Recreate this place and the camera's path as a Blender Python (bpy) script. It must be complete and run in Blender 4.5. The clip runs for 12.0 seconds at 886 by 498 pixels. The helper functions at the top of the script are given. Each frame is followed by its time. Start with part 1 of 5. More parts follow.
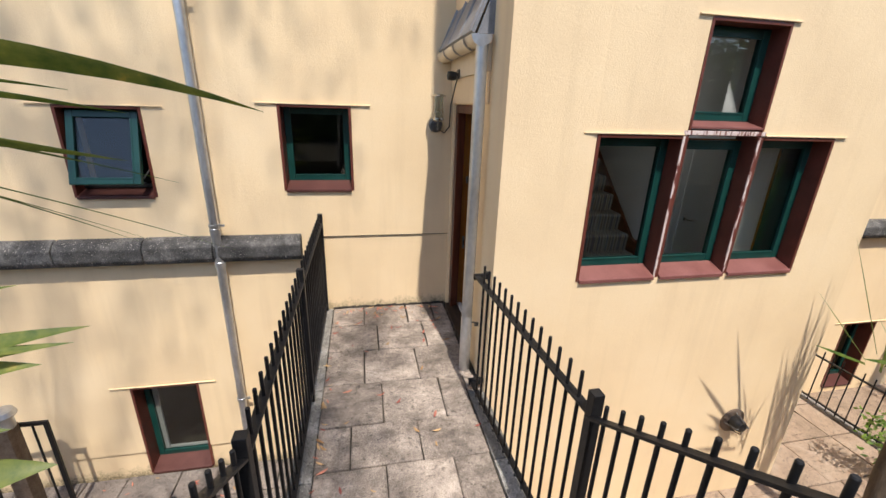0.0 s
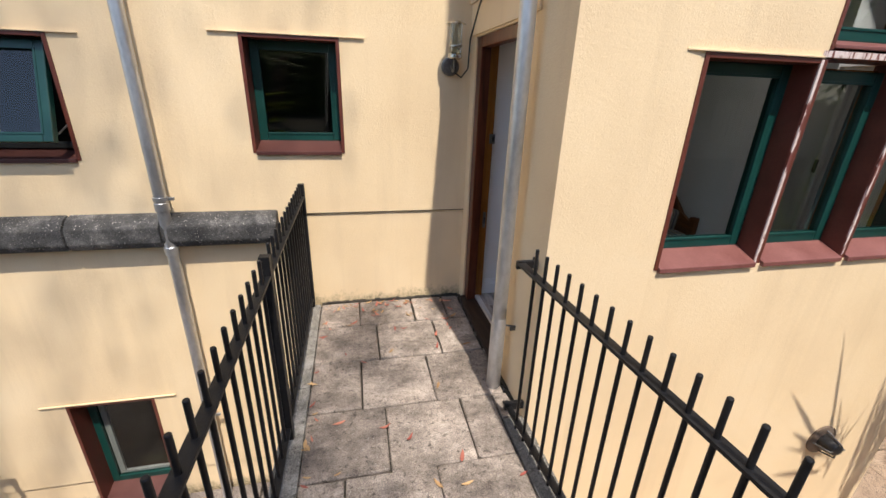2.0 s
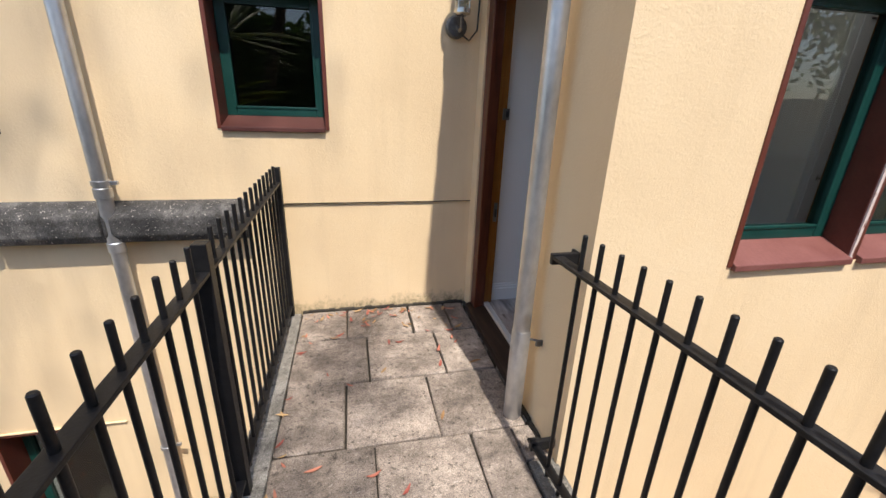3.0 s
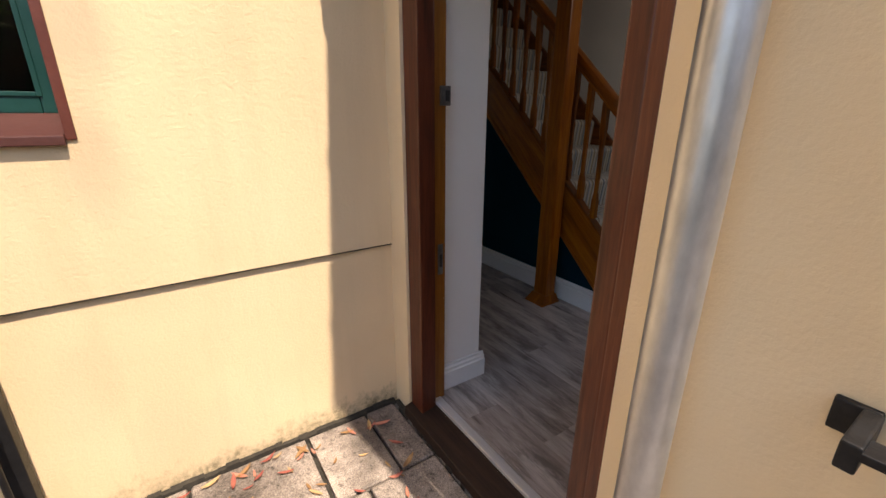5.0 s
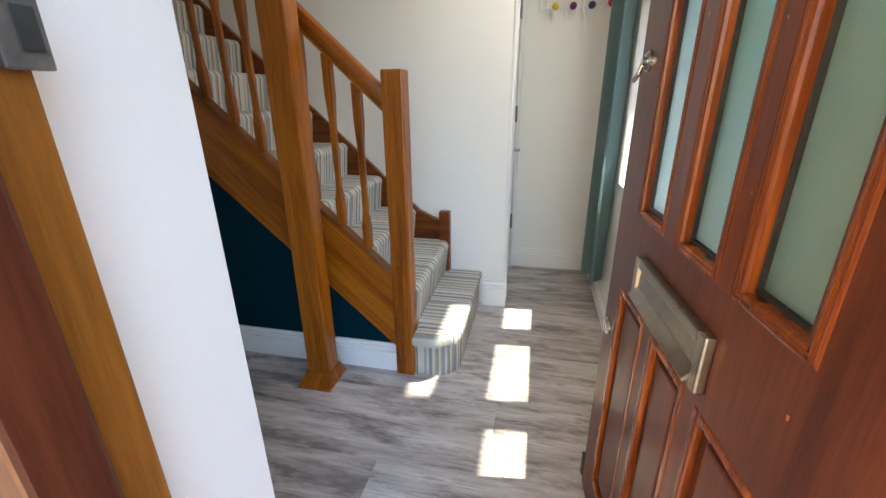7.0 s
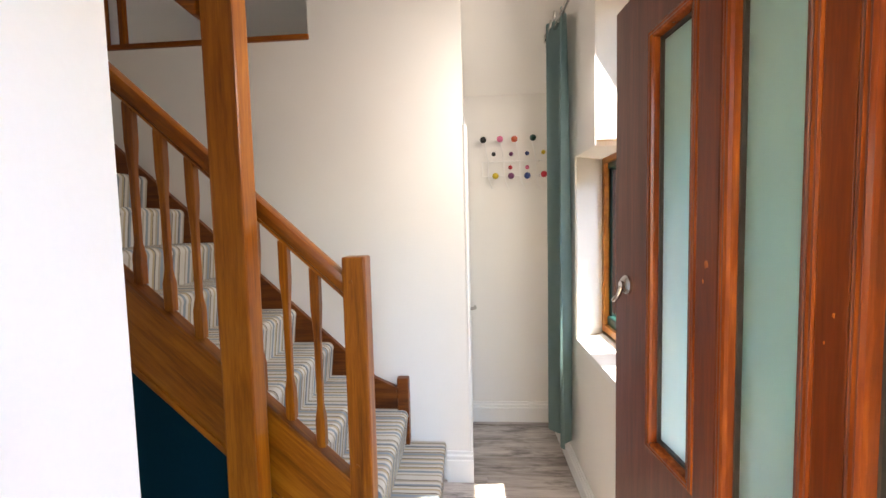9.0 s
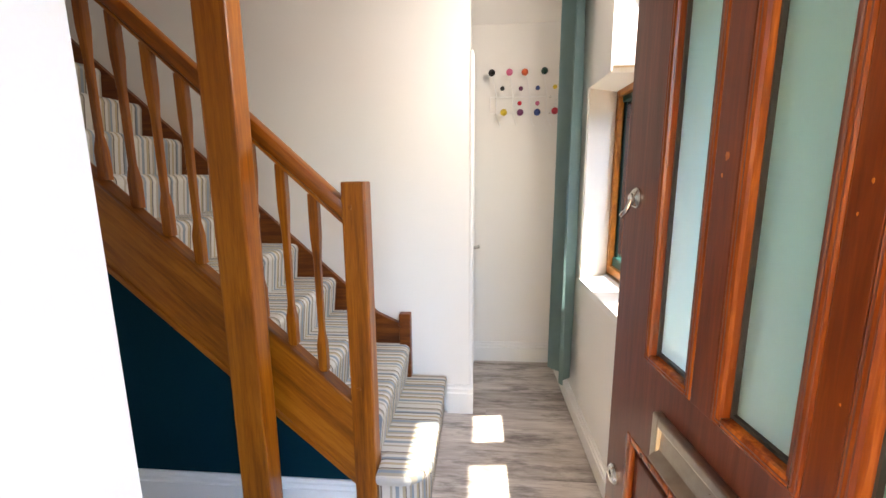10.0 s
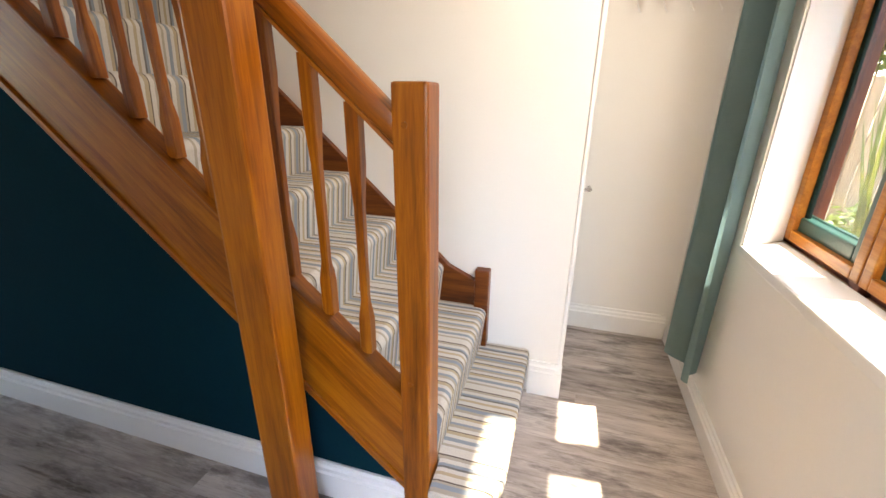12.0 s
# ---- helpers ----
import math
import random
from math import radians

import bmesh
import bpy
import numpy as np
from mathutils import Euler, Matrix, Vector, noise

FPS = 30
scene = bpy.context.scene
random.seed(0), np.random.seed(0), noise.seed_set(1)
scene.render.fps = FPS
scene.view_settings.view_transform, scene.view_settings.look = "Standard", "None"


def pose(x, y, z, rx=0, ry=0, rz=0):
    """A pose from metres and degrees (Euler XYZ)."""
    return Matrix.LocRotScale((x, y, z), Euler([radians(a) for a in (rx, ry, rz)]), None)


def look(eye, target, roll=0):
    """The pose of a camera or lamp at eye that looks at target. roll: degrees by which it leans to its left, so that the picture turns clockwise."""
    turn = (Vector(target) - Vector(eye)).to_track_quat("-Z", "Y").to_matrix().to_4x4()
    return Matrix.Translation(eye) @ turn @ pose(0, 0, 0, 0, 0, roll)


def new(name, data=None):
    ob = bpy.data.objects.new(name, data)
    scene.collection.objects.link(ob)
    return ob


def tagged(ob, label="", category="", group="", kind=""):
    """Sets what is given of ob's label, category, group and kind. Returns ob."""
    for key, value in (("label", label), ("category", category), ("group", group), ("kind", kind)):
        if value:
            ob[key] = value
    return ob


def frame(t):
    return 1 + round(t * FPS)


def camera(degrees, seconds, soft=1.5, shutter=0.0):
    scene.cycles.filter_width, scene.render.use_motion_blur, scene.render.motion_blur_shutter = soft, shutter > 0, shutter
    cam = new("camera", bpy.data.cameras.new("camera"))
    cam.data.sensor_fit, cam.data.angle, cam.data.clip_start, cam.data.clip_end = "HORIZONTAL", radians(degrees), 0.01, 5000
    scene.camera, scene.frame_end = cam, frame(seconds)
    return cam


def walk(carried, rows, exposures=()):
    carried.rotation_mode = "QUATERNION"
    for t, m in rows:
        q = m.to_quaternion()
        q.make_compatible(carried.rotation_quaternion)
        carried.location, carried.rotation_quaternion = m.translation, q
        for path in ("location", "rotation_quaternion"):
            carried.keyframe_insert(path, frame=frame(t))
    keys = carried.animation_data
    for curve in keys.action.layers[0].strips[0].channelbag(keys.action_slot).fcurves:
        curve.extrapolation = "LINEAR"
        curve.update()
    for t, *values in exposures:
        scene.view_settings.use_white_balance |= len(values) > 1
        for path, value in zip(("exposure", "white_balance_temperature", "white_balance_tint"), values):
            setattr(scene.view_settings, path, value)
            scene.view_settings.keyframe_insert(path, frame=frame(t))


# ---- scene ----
cam = camera(94.7, 12.0)
PATH = [
    (0, (0.304, 0.428, 2.033), (0.705, 2.405, 1.320), 1.9),
    (0.5, (0.234, 0.661, 2.033), (0.658, 2.605, 1.247), 1.7),
    (1, (0.243, 0.840, 1.922), (0.683, 2.767, 1.101), 1.6),
    (1.5, (0.280, 1.035, 1.834), (0.719, 2.964, 1.020), 1.6),
    (2, (0.289, 1.228, 1.710), (0.720, 3.171, 0.923), 1.9),
    (2.5, (0.343, 1.443, 1.557), (0.773, 3.397, 0.797), 2.1),
    (2.7, (0.354, 1.531, 1.512), (0.784, 3.489, 0.762), 2.1),
    (4.3, (0.260, 2.424, 1.297), (1.076, 4.276, 0.603), 1.1),
    (4.5, (0.282, 2.547, 1.304), (1.179, 4.366, 0.622), 0.8),
    (5, (0.413, 2.871, 1.314), (1.537, 4.560, 0.635), 0.2),
    (5.5, (0.494, 3.176, 1.306), (1.910, 4.630, 0.627), -0.1),
    (6, (0.621, 3.420, 1.325), (2.294, 4.551, 0.617), -0.4),
    (6.5, (0.823, 3.590, 1.317), (2.684, 4.359, 0.592), -0.3),
    (7, (0.979, 3.726, 1.310), (2.939, 4.167, 0.572), -0.6),
    (7.2, (1.026, 3.793, 1.321), (3.008, 4.122, 0.585), -0.7),
    (8.8, (1.116, 3.834, 1.507), (3.242, 3.987, 1.321), -1.5),
    (9, (1.100, 3.841, 1.530), (3.230, 3.989, 1.392), -1.4),
    (9.5, (1.102, 3.836, 1.523), (3.229, 3.995, 1.356), -1.1),
    (10, (1.131, 3.831, 1.430), (3.230, 4.011, 1.056), -0.5),
    (10.5, (1.157, 3.812, 1.392), (3.222, 4.016, 0.871), -0.1),
    (11, (1.191, 3.790, 1.370), (3.217, 4.052, 0.735), -0.2),
    (11.5, (1.354, 3.824, 1.345), (3.346, 4.186, 0.654), -0.0),
    (12, (1.663, 3.924, 1.382), (3.584, 4.506, 0.641), 0.5),
]
EXPOSURES = [(0, 0.66, 6500, 12), (4.4, 0.85, 6600, 13), (5.0, 1.05, 7400, 17), (5.5, 1.38, 8700, 24), (6.0, 1.92, 8800, 23), (6.5, 2.6, 6900, 6), (7.2, 3.6, 6600, 7), (9, 3.86, 7100, 14), (10, 3.92, 7100, 14), (11, 3.98, 7200, 14), (12, 4.12, 7800, 16)]
walk(cam, [(t, look(eye, target, roll)) for t, eye, target, roll in PATH], EXPOSURES)

U = 1.07  # metres per plan unit: the plan below is drawn in these units


# ---------------------------------------------------------------- light
world = bpy.data.worlds.new("sky")
scene.world = world
world.use_nodes = True
wn = world.node_tree.nodes
sky = wn.new("ShaderNodeTexSky")
sky.sky_type = "NISHITA"
sky.sun_disc = False
SUN_TRAVEL = Vector((-0.125, 1.0, -1.89)).normalized()
sky.sun_elevation = math.asin(-SUN_TRAVEL.z)
sky.sun_rotation = math.atan2(-SUN_TRAVEL.x, -SUN_TRAVEL.y)
world.node_tree.links.new(sky.outputs[0], wn["Background"].inputs[0])
wn["Background"].inputs[1].default_value = 0.14
sun = new("sun", bpy.data.lights.new("sun", "SUN"))
sun.data.energy = 3.6
sun.data.angle = radians(0.9)
sun.data.color = (1.0, 0.93, 0.82)
sun.matrix_world = look((0, 0, 0), SUN_TRAVEL)
sun.location = (-1, -4, 12)
# area lamp added in the upper light of the window group to boost skylight
fill_lamp = new("window_fill_lamp", bpy.data.lights.new("window_fill_lamp", "AREA"))
fill_lamp.data.shape = "RECTANGLE"
fill_lamp.data.size, fill_lamp.data.size_y = 0.50, 0.50
fill_lamp.data.energy = 1.3
fill_lamp.data.color = (1.0, 0.97, 0.93)
fill_lamp.matrix_world = look((2.575 * U, 3.04 * U, 2.10 * U), (2.575 * U, 4.04 * U, 1.50 * U))



# ---------------------------------------------------------------- materials
def ramp_node(nt, fac, stops, mode="LINEAR"):
    n = nt.nodes.new("ShaderNodeValToRGB")
    n.color_ramp.interpolation = mode
    els = n.color_ramp.elements
    while len(els) < len(stops):
        els.new(0.5)
    for e, (p, c) in zip(els, stops):
        e.position, e.color = p, (*c, 1) if len(c) == 3 else c
    nt.links.new(fac, n.inputs[0])
    return n.outputs[0]


def noise_node(nt, vec, scale, detail=4.0, rough=0.55, distort=0.0):
    n = nt.nodes.new("ShaderNodeTexNoise")
    n.inputs["Scale"].default_value = scale
    n.inputs["Detail"].default_value = detail
    n.inputs["Roughness"].default_value = rough
    n.inputs["Distortion"].default_value = distort
    nt.links.new(vec, n.inputs["Vector"])
    return n.outputs[0]


def mix_node(nt, fac, a, b, mode="MIX"):
    n = nt.nodes.new("ShaderNodeMix")
    n.data_type = "RGBA"
    n.blend_type = mode
    for sock, v in ((n.inputs[0], fac), (n.inputs[6], a), (n.inputs[7], b)):
        if isinstance(v, (int, float)):
            sock.default_value = v
        elif isinstance(v, tuple):
            sock.default_value = (*v, 1)
        else:
            nt.links.new(v, sock)
    return n.outputs[2]


def math_node(nt, op, a, b=0.0):
    n = nt.nodes.new("ShaderNodeMath")
    n.operation = op
    for sock, v in ((n.inputs[0], a), (n.inputs[1], b)):
        if isinstance(v, (int, float)):
            sock.default_value = v
        else:
            nt.links.new(v, sock)
    return n.outputs[0]


def position(nt, stretch=(1, 1, 1), turn=(0, 0, 0)):
    g = nt.nodes.new("ShaderNodeNewGeometry")
    m = nt.nodes.new("ShaderNodeMapping")
    m.inputs["Scale"].default_value = stretch
    m.inputs["Rotation"].default_value = turn
    nt.links.new(g.outputs["Position"], m.inputs["Vector"])
    return m.outputs[0]


def base_material(name, rough=0.6, metal=0.0, spec=0.5):
    m = bpy.data.materials.new(name)
    m.use_nodes = True
    nt = m.node_tree
    b = nt.nodes["Principled BSDF"]
    b.inputs["Roughness"].default_value = rough
    b.inputs["Metallic"].default_value = metal
    b.inputs["Specular IOR Level"].default_value = spec
    return m, nt, b


def bump(nt, b, height, strength=0.3, dist=0.01):
    n = nt.nodes.new("ShaderNodeBump")
    n.inputs["Strength"].default_value = strength
    n.inputs["Distance"].default_value = dist
    nt.links.new(height, n.inputs["Height"])
    nt.links.new(n.outputs[0], b.inputs["Normal"])


def vary(name, dark, light, scale=6.0, rough=0.6, metal=0.0, fine=80.0, relief=0.15, dist=0.004, stretch=(1, 1, 1), spec=0.5, per_object=0.0):
    """A plain surface with broad and fine variation between two colours."""
    m, nt, b = base_material(name, rough, metal, spec)
    p = position(nt, stretch)
    broad = noise_node(nt, p, scale, 3)
    fine_n = noise_node(nt, p, fine, 4, 0.65)
    f = math_node(nt, "ADD", math_node(nt, "MULTIPLY", broad, 0.65), math_node(nt, "MULTIPLY", fine_n, 0.35))
    if per_object:
        oi = nt.nodes.new("ShaderNodeObjectInfo")
        f = math_node(nt, "ADD", f, math_node(nt, "MULTIPLY", math_node(nt, "SUBTRACT", oi.outputs["Random"], 0.5), per_object))
    col = ramp_node(nt, f, [(0.3, dark), (0.7, light)])
    nt.links.new(col, b.inputs["Base Color"])
    r = math_node(nt, "ADD", math_node(nt, "MULTIPLY", broad, 0.25), rough - 0.125)
    nt.links.new(r, b.inputs["Roughness"])
    if relief:
        bump(nt, b, fine_n, relief, dist)
    return m


def stucco_material(name, damp=None):
    m, nt, b = base_material(name, 0.85, spec=0.25)
    p = position(nt)
    grain = noise_node(nt, p, 105, 4, 0.62)
    trowel = noise_node(nt, position(nt, (1, 1, 1.6)), 22, 3)
    broad = noise_node(nt, p, 1.3, 4)
    streak = noise_node(nt, position(nt, (5, 5, 0.35)), 1.6, 4)
    col = ramp_node(nt, broad, [(0.25, (0.72, 0.55, 0.345)), (0.5, (0.785, 0.61, 0.385)), (0.75, (0.81, 0.645, 0.425))])
    col = mix_node(nt, ramp_node(nt, streak, [(0.52, (0, 0, 0)), (0.75, (0.35, 0.35, 0.35))]), col, (0.62, 0.47, 0.29))
    if damp is not None:
        # ragged green-black damp staining where the wall meets wet paving
        sep = nt.nodes.new("ShaderNodeSeparateXYZ")
        nt.links.new(p, sep.inputs[0])
        ragged = math_node(nt, "MULTIPLY", noise_node(nt, position(nt, (1, 1, 0.6)), 11, 6, 0.72), 0.30)
        up = math_node(nt, "SUBTRACT", sep.outputs[2], damp)
        amount = ramp_node(nt, math_node(nt, "SUBTRACT", ragged, up), [(0.06, (0, 0, 0)), (0.17, (0.95, 0.95, 0.95))])
        spots = ramp_node(nt, noise_node(nt, p, 45, 4, 0.75), [(0.36, (0.25, 0.25, 0.25)), (0.6, (1, 1, 1))])
        col = mix_node(nt, mix_node(nt, 1.0, amount, spots, "MULTIPLY"), col, (0.15, 0.125, 0.07))
    nt.links.new(col, b.inputs["Base Color"])
    h = math_node(nt, "ADD", math_node(nt, "MULTIPLY", grain, 0.5), math_node(nt, "MULTIPLY", trowel, 0.22))
    lumps = noise_node(nt, p, 48, 2, 0.5)
    bump(nt, b, math_node(nt, "ADD", h, math_node(nt, "MULTIPLY", lumps, 0.22)), 0.48, 0.008)
    return m


def wood_material(name, dark, mid, light, axis, rough=0.34, coat=0.06, turn=0.0, spec=0.3):
    """Varnished timber with grain running along one axis."""
    m, nt, b = base_material(name, rough, spec=spec)
    s = {"x": (0.9, 14, 14), "y": (14, 0.9, 14), "z": (14, 14, 0.9)}[axis]
    oi = nt.nodes.new("ShaderNodeObjectInfo")
    add = nt.nodes.new("ShaderNodeVectorMath")
    add.operation = "ADD"
    comb = nt.nodes.new("ShaderNodeCombineXYZ")
    for i in range(3):
        nt.links.new(math_node(nt, "MULTIPLY", oi.outputs["Random"], 7.0 + i), comb.inputs[i])
    stretch = nt.nodes.new("ShaderNodeVectorMath")
    stretch.operation = "MULTIPLY"
    stretch.inputs[1].default_value = s
    nt.links.new(position(nt, (1, 1, 1), (turn, 0, 0)), stretch.inputs[0])
    nt.links.new(stretch.outputs[0], add.inputs[0])
    nt.links.new(comb.outputs[0], add.inputs[1])
    v = add.outputs[0]
    grain = noise_node(nt, v, 1.3, 6, 0.6, 0.9)
    fine = noise_node(nt, v, 8.0, 3, 0.7, 0.4)
    f = math_node(nt, "ADD", math_node(nt, "MULTIPLY", grain, 0.62), math_node(nt, "MULTIPLY", fine, 0.38))
    f = math_node(nt, "ADD", f, math_node(nt, "MULTIPLY", math_node(nt, "SUBTRACT", oi.outputs["Random"], 0.5), 0.12))
    col = ramp_node(nt, f, [(0.34, dark), (0.5, mid), (0.67, light)])
    nt.links.new(col, b.inputs["Base Color"])
    b.inputs["Coat Weight"].default_value = coat
    b.inputs["Coat Roughness"].default_value = 0.18
    bump(nt, b, fine, 0.12, 0.002)
    return m


def slab_material(name, dark, mid, light, lichen=0.5, stain_shade=0.0):
    m, nt, b = base_material(name, 0.92, spec=0.2)
    oi = nt.nodes.new("ShaderNodeObjectInfo")
    p = position(nt)
    broad = noise_node(nt, p, 3.5, 5, 0.65)
    grain = noise_node(nt, p, 120, 4, 0.75)
    blotch = noise_node(nt, p, 13, 4, 0.7)
    f = math_node(nt, "ADD", math_node(nt, "MULTIPLY", broad, 0.55), math_node(nt, "MULTIPLY", grain, 0.22))
    f = math_node(nt, "ADD", f, math_node(nt, "MULTIPLY", blotch, 0.26))
    f = math_node(nt, "ADD", f, math_node(nt, "MULTIPLY", math_node(nt, "SUBTRACT", oi.outputs["Random"], 0.5), 0.10))
    col = ramp_node(nt, f, [(0.36, dark), (0.52, mid), (0.67, light)])
    spots = ramp_node(nt, noise_node(nt, p, 75, 2, 0.6), [(0.64, (0, 0, 0)), (0.7, (lichen, lichen, lichen))])
    col = mix_node(nt, spots, col, (0.5, 0.47, 0.42))
    black = ramp_node(nt, noise_node(nt, p, 34, 5, 0.75), [(0.34, (0.8, 0.8, 0.8)), (0.45, (0, 0, 0))])
    col = mix_node(nt, black, col, (0.045, 0.042, 0.035))
    # broad dark blotches paint both old stains and the dappled shade
    stain_dapple = ramp_node(nt, noise_node(nt, position(nt, (1.0, 1.3, 1.0)), 2.6, 5, 0.68), [(0.48, (0, 0, 0)), (0.66, (stain_shade, stain_shade, stain_shade))])
    col = mix_node(nt, stain_dapple, col, tuple(v * 0.9 for v in dark))
    grit = ramp_node(nt, noise_node(nt, p, 210, 3, 0.7), [(0.36, (0.50, 0.50, 0.50)), (0.5, (0.95, 0.95, 0.95)), (0.66, (1.35, 1.33, 1.30))])
    col = mix_node(nt, 1.0, col, grit, "MULTIPLY")
    nt.links.new(col, b.inputs["Base Color"])
    bump(nt, b, math_node(nt, "ADD", grain, math_node(nt, "MULTIPLY", broad, 0.6)), 0.8, 0.007)
    return m


def glass_material(name, tint=(1, 1, 1), base=0.03):
    """Clear thin pane: it lets light straight through, and mirrors more at a glancing angle."""
    m = bpy.data.materials.new(name)
    m.use_nodes = True
    nt = m.node_tree
    nt.nodes.remove(nt.nodes["Principled BSDF"])
    t = nt.nodes.new("ShaderNodeBsdfTransparent")
    t.inputs[0].default_value = (*tint, 1)
    g = nt.nodes.new("ShaderNodeBsdfGlossy")
    g.inputs["Roughness"].default_value = 0.01
    lw = nt.nodes.new("ShaderNodeLayerWeight")
    lw.inputs[0].default_value = 0.5
    gloss = math_node(nt, "ADD", math_node(nt, "MULTIPLY", math_node(nt, "POWER", lw.outputs["Facing"], 4.0), 0.8), base)
    mix = nt.nodes.new("ShaderNodeMixShader")
    nt.links.new(gloss, mix.inputs[0])
    nt.links.new(t.outputs[0], mix.inputs[1])
    nt.links.new(g.outputs[0], mix.inputs[2])
    nt.links.new(mix.outputs[0], nt.nodes["Material Output"].inputs[0])
    return m


def frosted_material():
    m, nt, b = base_material("frosted_glass", 0.25)
    b.inputs["Base Color"].default_value = (0.62, 0.76, 0.77, 1)
    t = nt.nodes.new("ShaderNodeBsdfTranslucent")
    t.inputs[0].default_value = (0.74, 0.93, 0.96, 1)
    cloud = noise_node(nt, position(nt, (3.2, 3.2, 0.9)), 1.5, 3, 0.5)
    nt.links.new(ramp_node(nt, cloud, [(0.35, (0.70, 0.92, 0.95)), (0.65, (0.93, 1.0, 1.0))]), t.inputs[0])
    mix = nt.nodes.new("ShaderNodeMixShader")
    mix.inputs[0].default_value = 0.90
    nt.links.new(b.outputs[0], mix.inputs[1])
    nt.links.new(t.outputs[0], mix.inputs[2])
    nt.links.new(mix.outputs[0], nt.nodes["Material Output"].inputs[0])
    return m


def carpet_material(name="striped_carpet", around=0.0):
    """Striped wool: stripes of uneven width run up the stair."""
    m, nt, b = base_material(name, 0.95, spec=0.1)
    p = position(nt)
    sep = nt.nodes.new("ShaderNodeSeparateXYZ")
    wob = noise_node(nt, p, 9, 2)
    nt.links.new(p, sep.inputs[0])
    x = math_node(nt, "ADD", sep.outputs[0], math_node(nt, "MULTIPLY", wob, 0.006))
    x = math_node(nt, "SUBTRACT", x, math_node(nt, "MULTIPLY", sep.outputs[1], around))
    fr = math_node(nt, "FRACT", math_node(nt, "MULTIPLY", x, 1 / 0.33))
    cream, beige, brown, blue, grey, straw = (0.55, 0.515, 0.46), (0.36, 0.32, 0.26), (0.105, 0.08, 0.063), (0.225, 0.265, 0.305), (0.14, 0.135, 0.13), (0.40, 0.325, 0.215)
    col = ramp_node(nt, fr, [(0.0, cream), (0.07, beige), (0.10, cream), (0.14, blue), (0.185, cream), (0.23, straw), (0.27, brown), (0.285, cream), (0.33, beige), (0.37, blue), (0.40, cream), (0.455, straw), (0.49, grey), (0.51, cream), (0.56, beige), (0.60, blue), (0.645, beige), (0.67, brown), (0.685, cream), (0.74, straw), (0.775, cream), (0.82, grey), (0.84, blue), (0.875, cream), (0.92, beige), (0.955, brown), (0.97, cream)], "CONSTANT")
    pile = noise_node(nt, p, 260, 2, 0.8)
    col = mix_node(nt, ramp_node(nt, pile, [(0.3, (0.25, 0.25, 0.25)), (0.6, (0, 0, 0))]), col, (0.22, 0.20, 0.18))
    nt.links.new(col, b.inputs["Base Color"])
    bump(nt, b, pile, 0.6, 0.004)
    return m


def laminate_material():
    """Grey oak: long smoky streaks, fine pores and a few dark cathedral patches on each board."""
    m, nt, b = base_material("grey_oak_laminate", 0.38)
    oi = nt.nodes.new("ShaderNodeObjectInfo")
    comb = nt.nodes.new("ShaderNodeCombineXYZ")
    nt.links.new(math_node(nt, "MULTIPLY", oi.outputs["Random"], 31.0), comb.inputs[0])
    nt.links.new(math_node(nt, "MULTIPLY", oi.outputs["Random"], 17.0), comb.inputs[1])

    def along(sx, sy):
        add = nt.nodes.new("ShaderNodeVectorMath")
        nt.links.new(position(nt, (sx, sy, 1)), add.inputs[0])
        nt.links.new(comb.outputs[0], add.inputs[1])
        return add.outputs[0]

    grain = noise_node(nt, along(9, 1.0), 2.6, 7, 0.68)
    broad = noise_node(nt, along(5, 1.2), 0.9, 4, 0.6)
    pores = noise_node(nt, along(90, 3.0), 2.0, 3, 0.6)
    smoke = noise_node(nt, along(10, 2.4), 1.1, 6, 0.72)
    f = math_node(nt, "ADD", math_node(nt, "MULTIPLY", grain, 0.62), math_node(nt, "MULTIPLY", broad, 0.42))
    f = math_node(nt, "ADD", f, math_node(nt, "MULTIPLY", math_node(nt, "SUBTRACT", oi.outputs["Random"], 0.5), 0.08))
    col = ramp_node(nt, f, [(0.36, (0.21, 0.176, 0.156)), (0.5, (0.405, 0.355, 0.325)), (0.66, (0.60, 0.545, 0.51))])
    dark = ramp_node(nt, smoke, [(0.49, (0, 0, 0)), (0.64, (0.85, 0.85, 0.85))])
    col = mix_node(nt, dark, col, (0.125, 0.105, 0.092))
    line = ramp_node(nt, pores, [(0.34, (0.45, 0.45, 0.45)), (0.46, (0, 0, 0))])
    col = mix_node(nt, line, col, (0.17, 0.145, 0.128))
    nt.links.new(col, b.inputs["Base Color"])
    r = math_node(nt, "ADD", math_node(nt, "MULTIPLY", grain, 0.2), 0.20)
    nt.links.new(r, b.inputs["Roughness"])
    bump(nt, b, pores, 0.10, 0.0015)
    return m


def leaf_material(name, a, c, tip):
    m, nt, b = base_material(name, 0.45)
    p = position(nt)
    n = noise_node(nt, p, 18, 4, 0.6)
    col = ramp_node(nt, n, [(0.3, a), (0.6, c), (0.78, tip)])
    nt.links.new(col, b.inputs["Base Color"])
    t = nt.nodes.new("ShaderNodeBsdfTranslucent")
    nt.links.new(col, t.inputs[0])
    mix = nt.nodes.new("ShaderNodeMixShader")
    mix.inputs[0].default_value = 0.35
    nt.links.new(b.outputs[0], mix.inputs[1])
    nt.links.new(t.outputs[0], mix.inputs[2])
    nt.links.new(mix.outputs[0], nt.nodes["Material Output"].inputs[0])
    return m


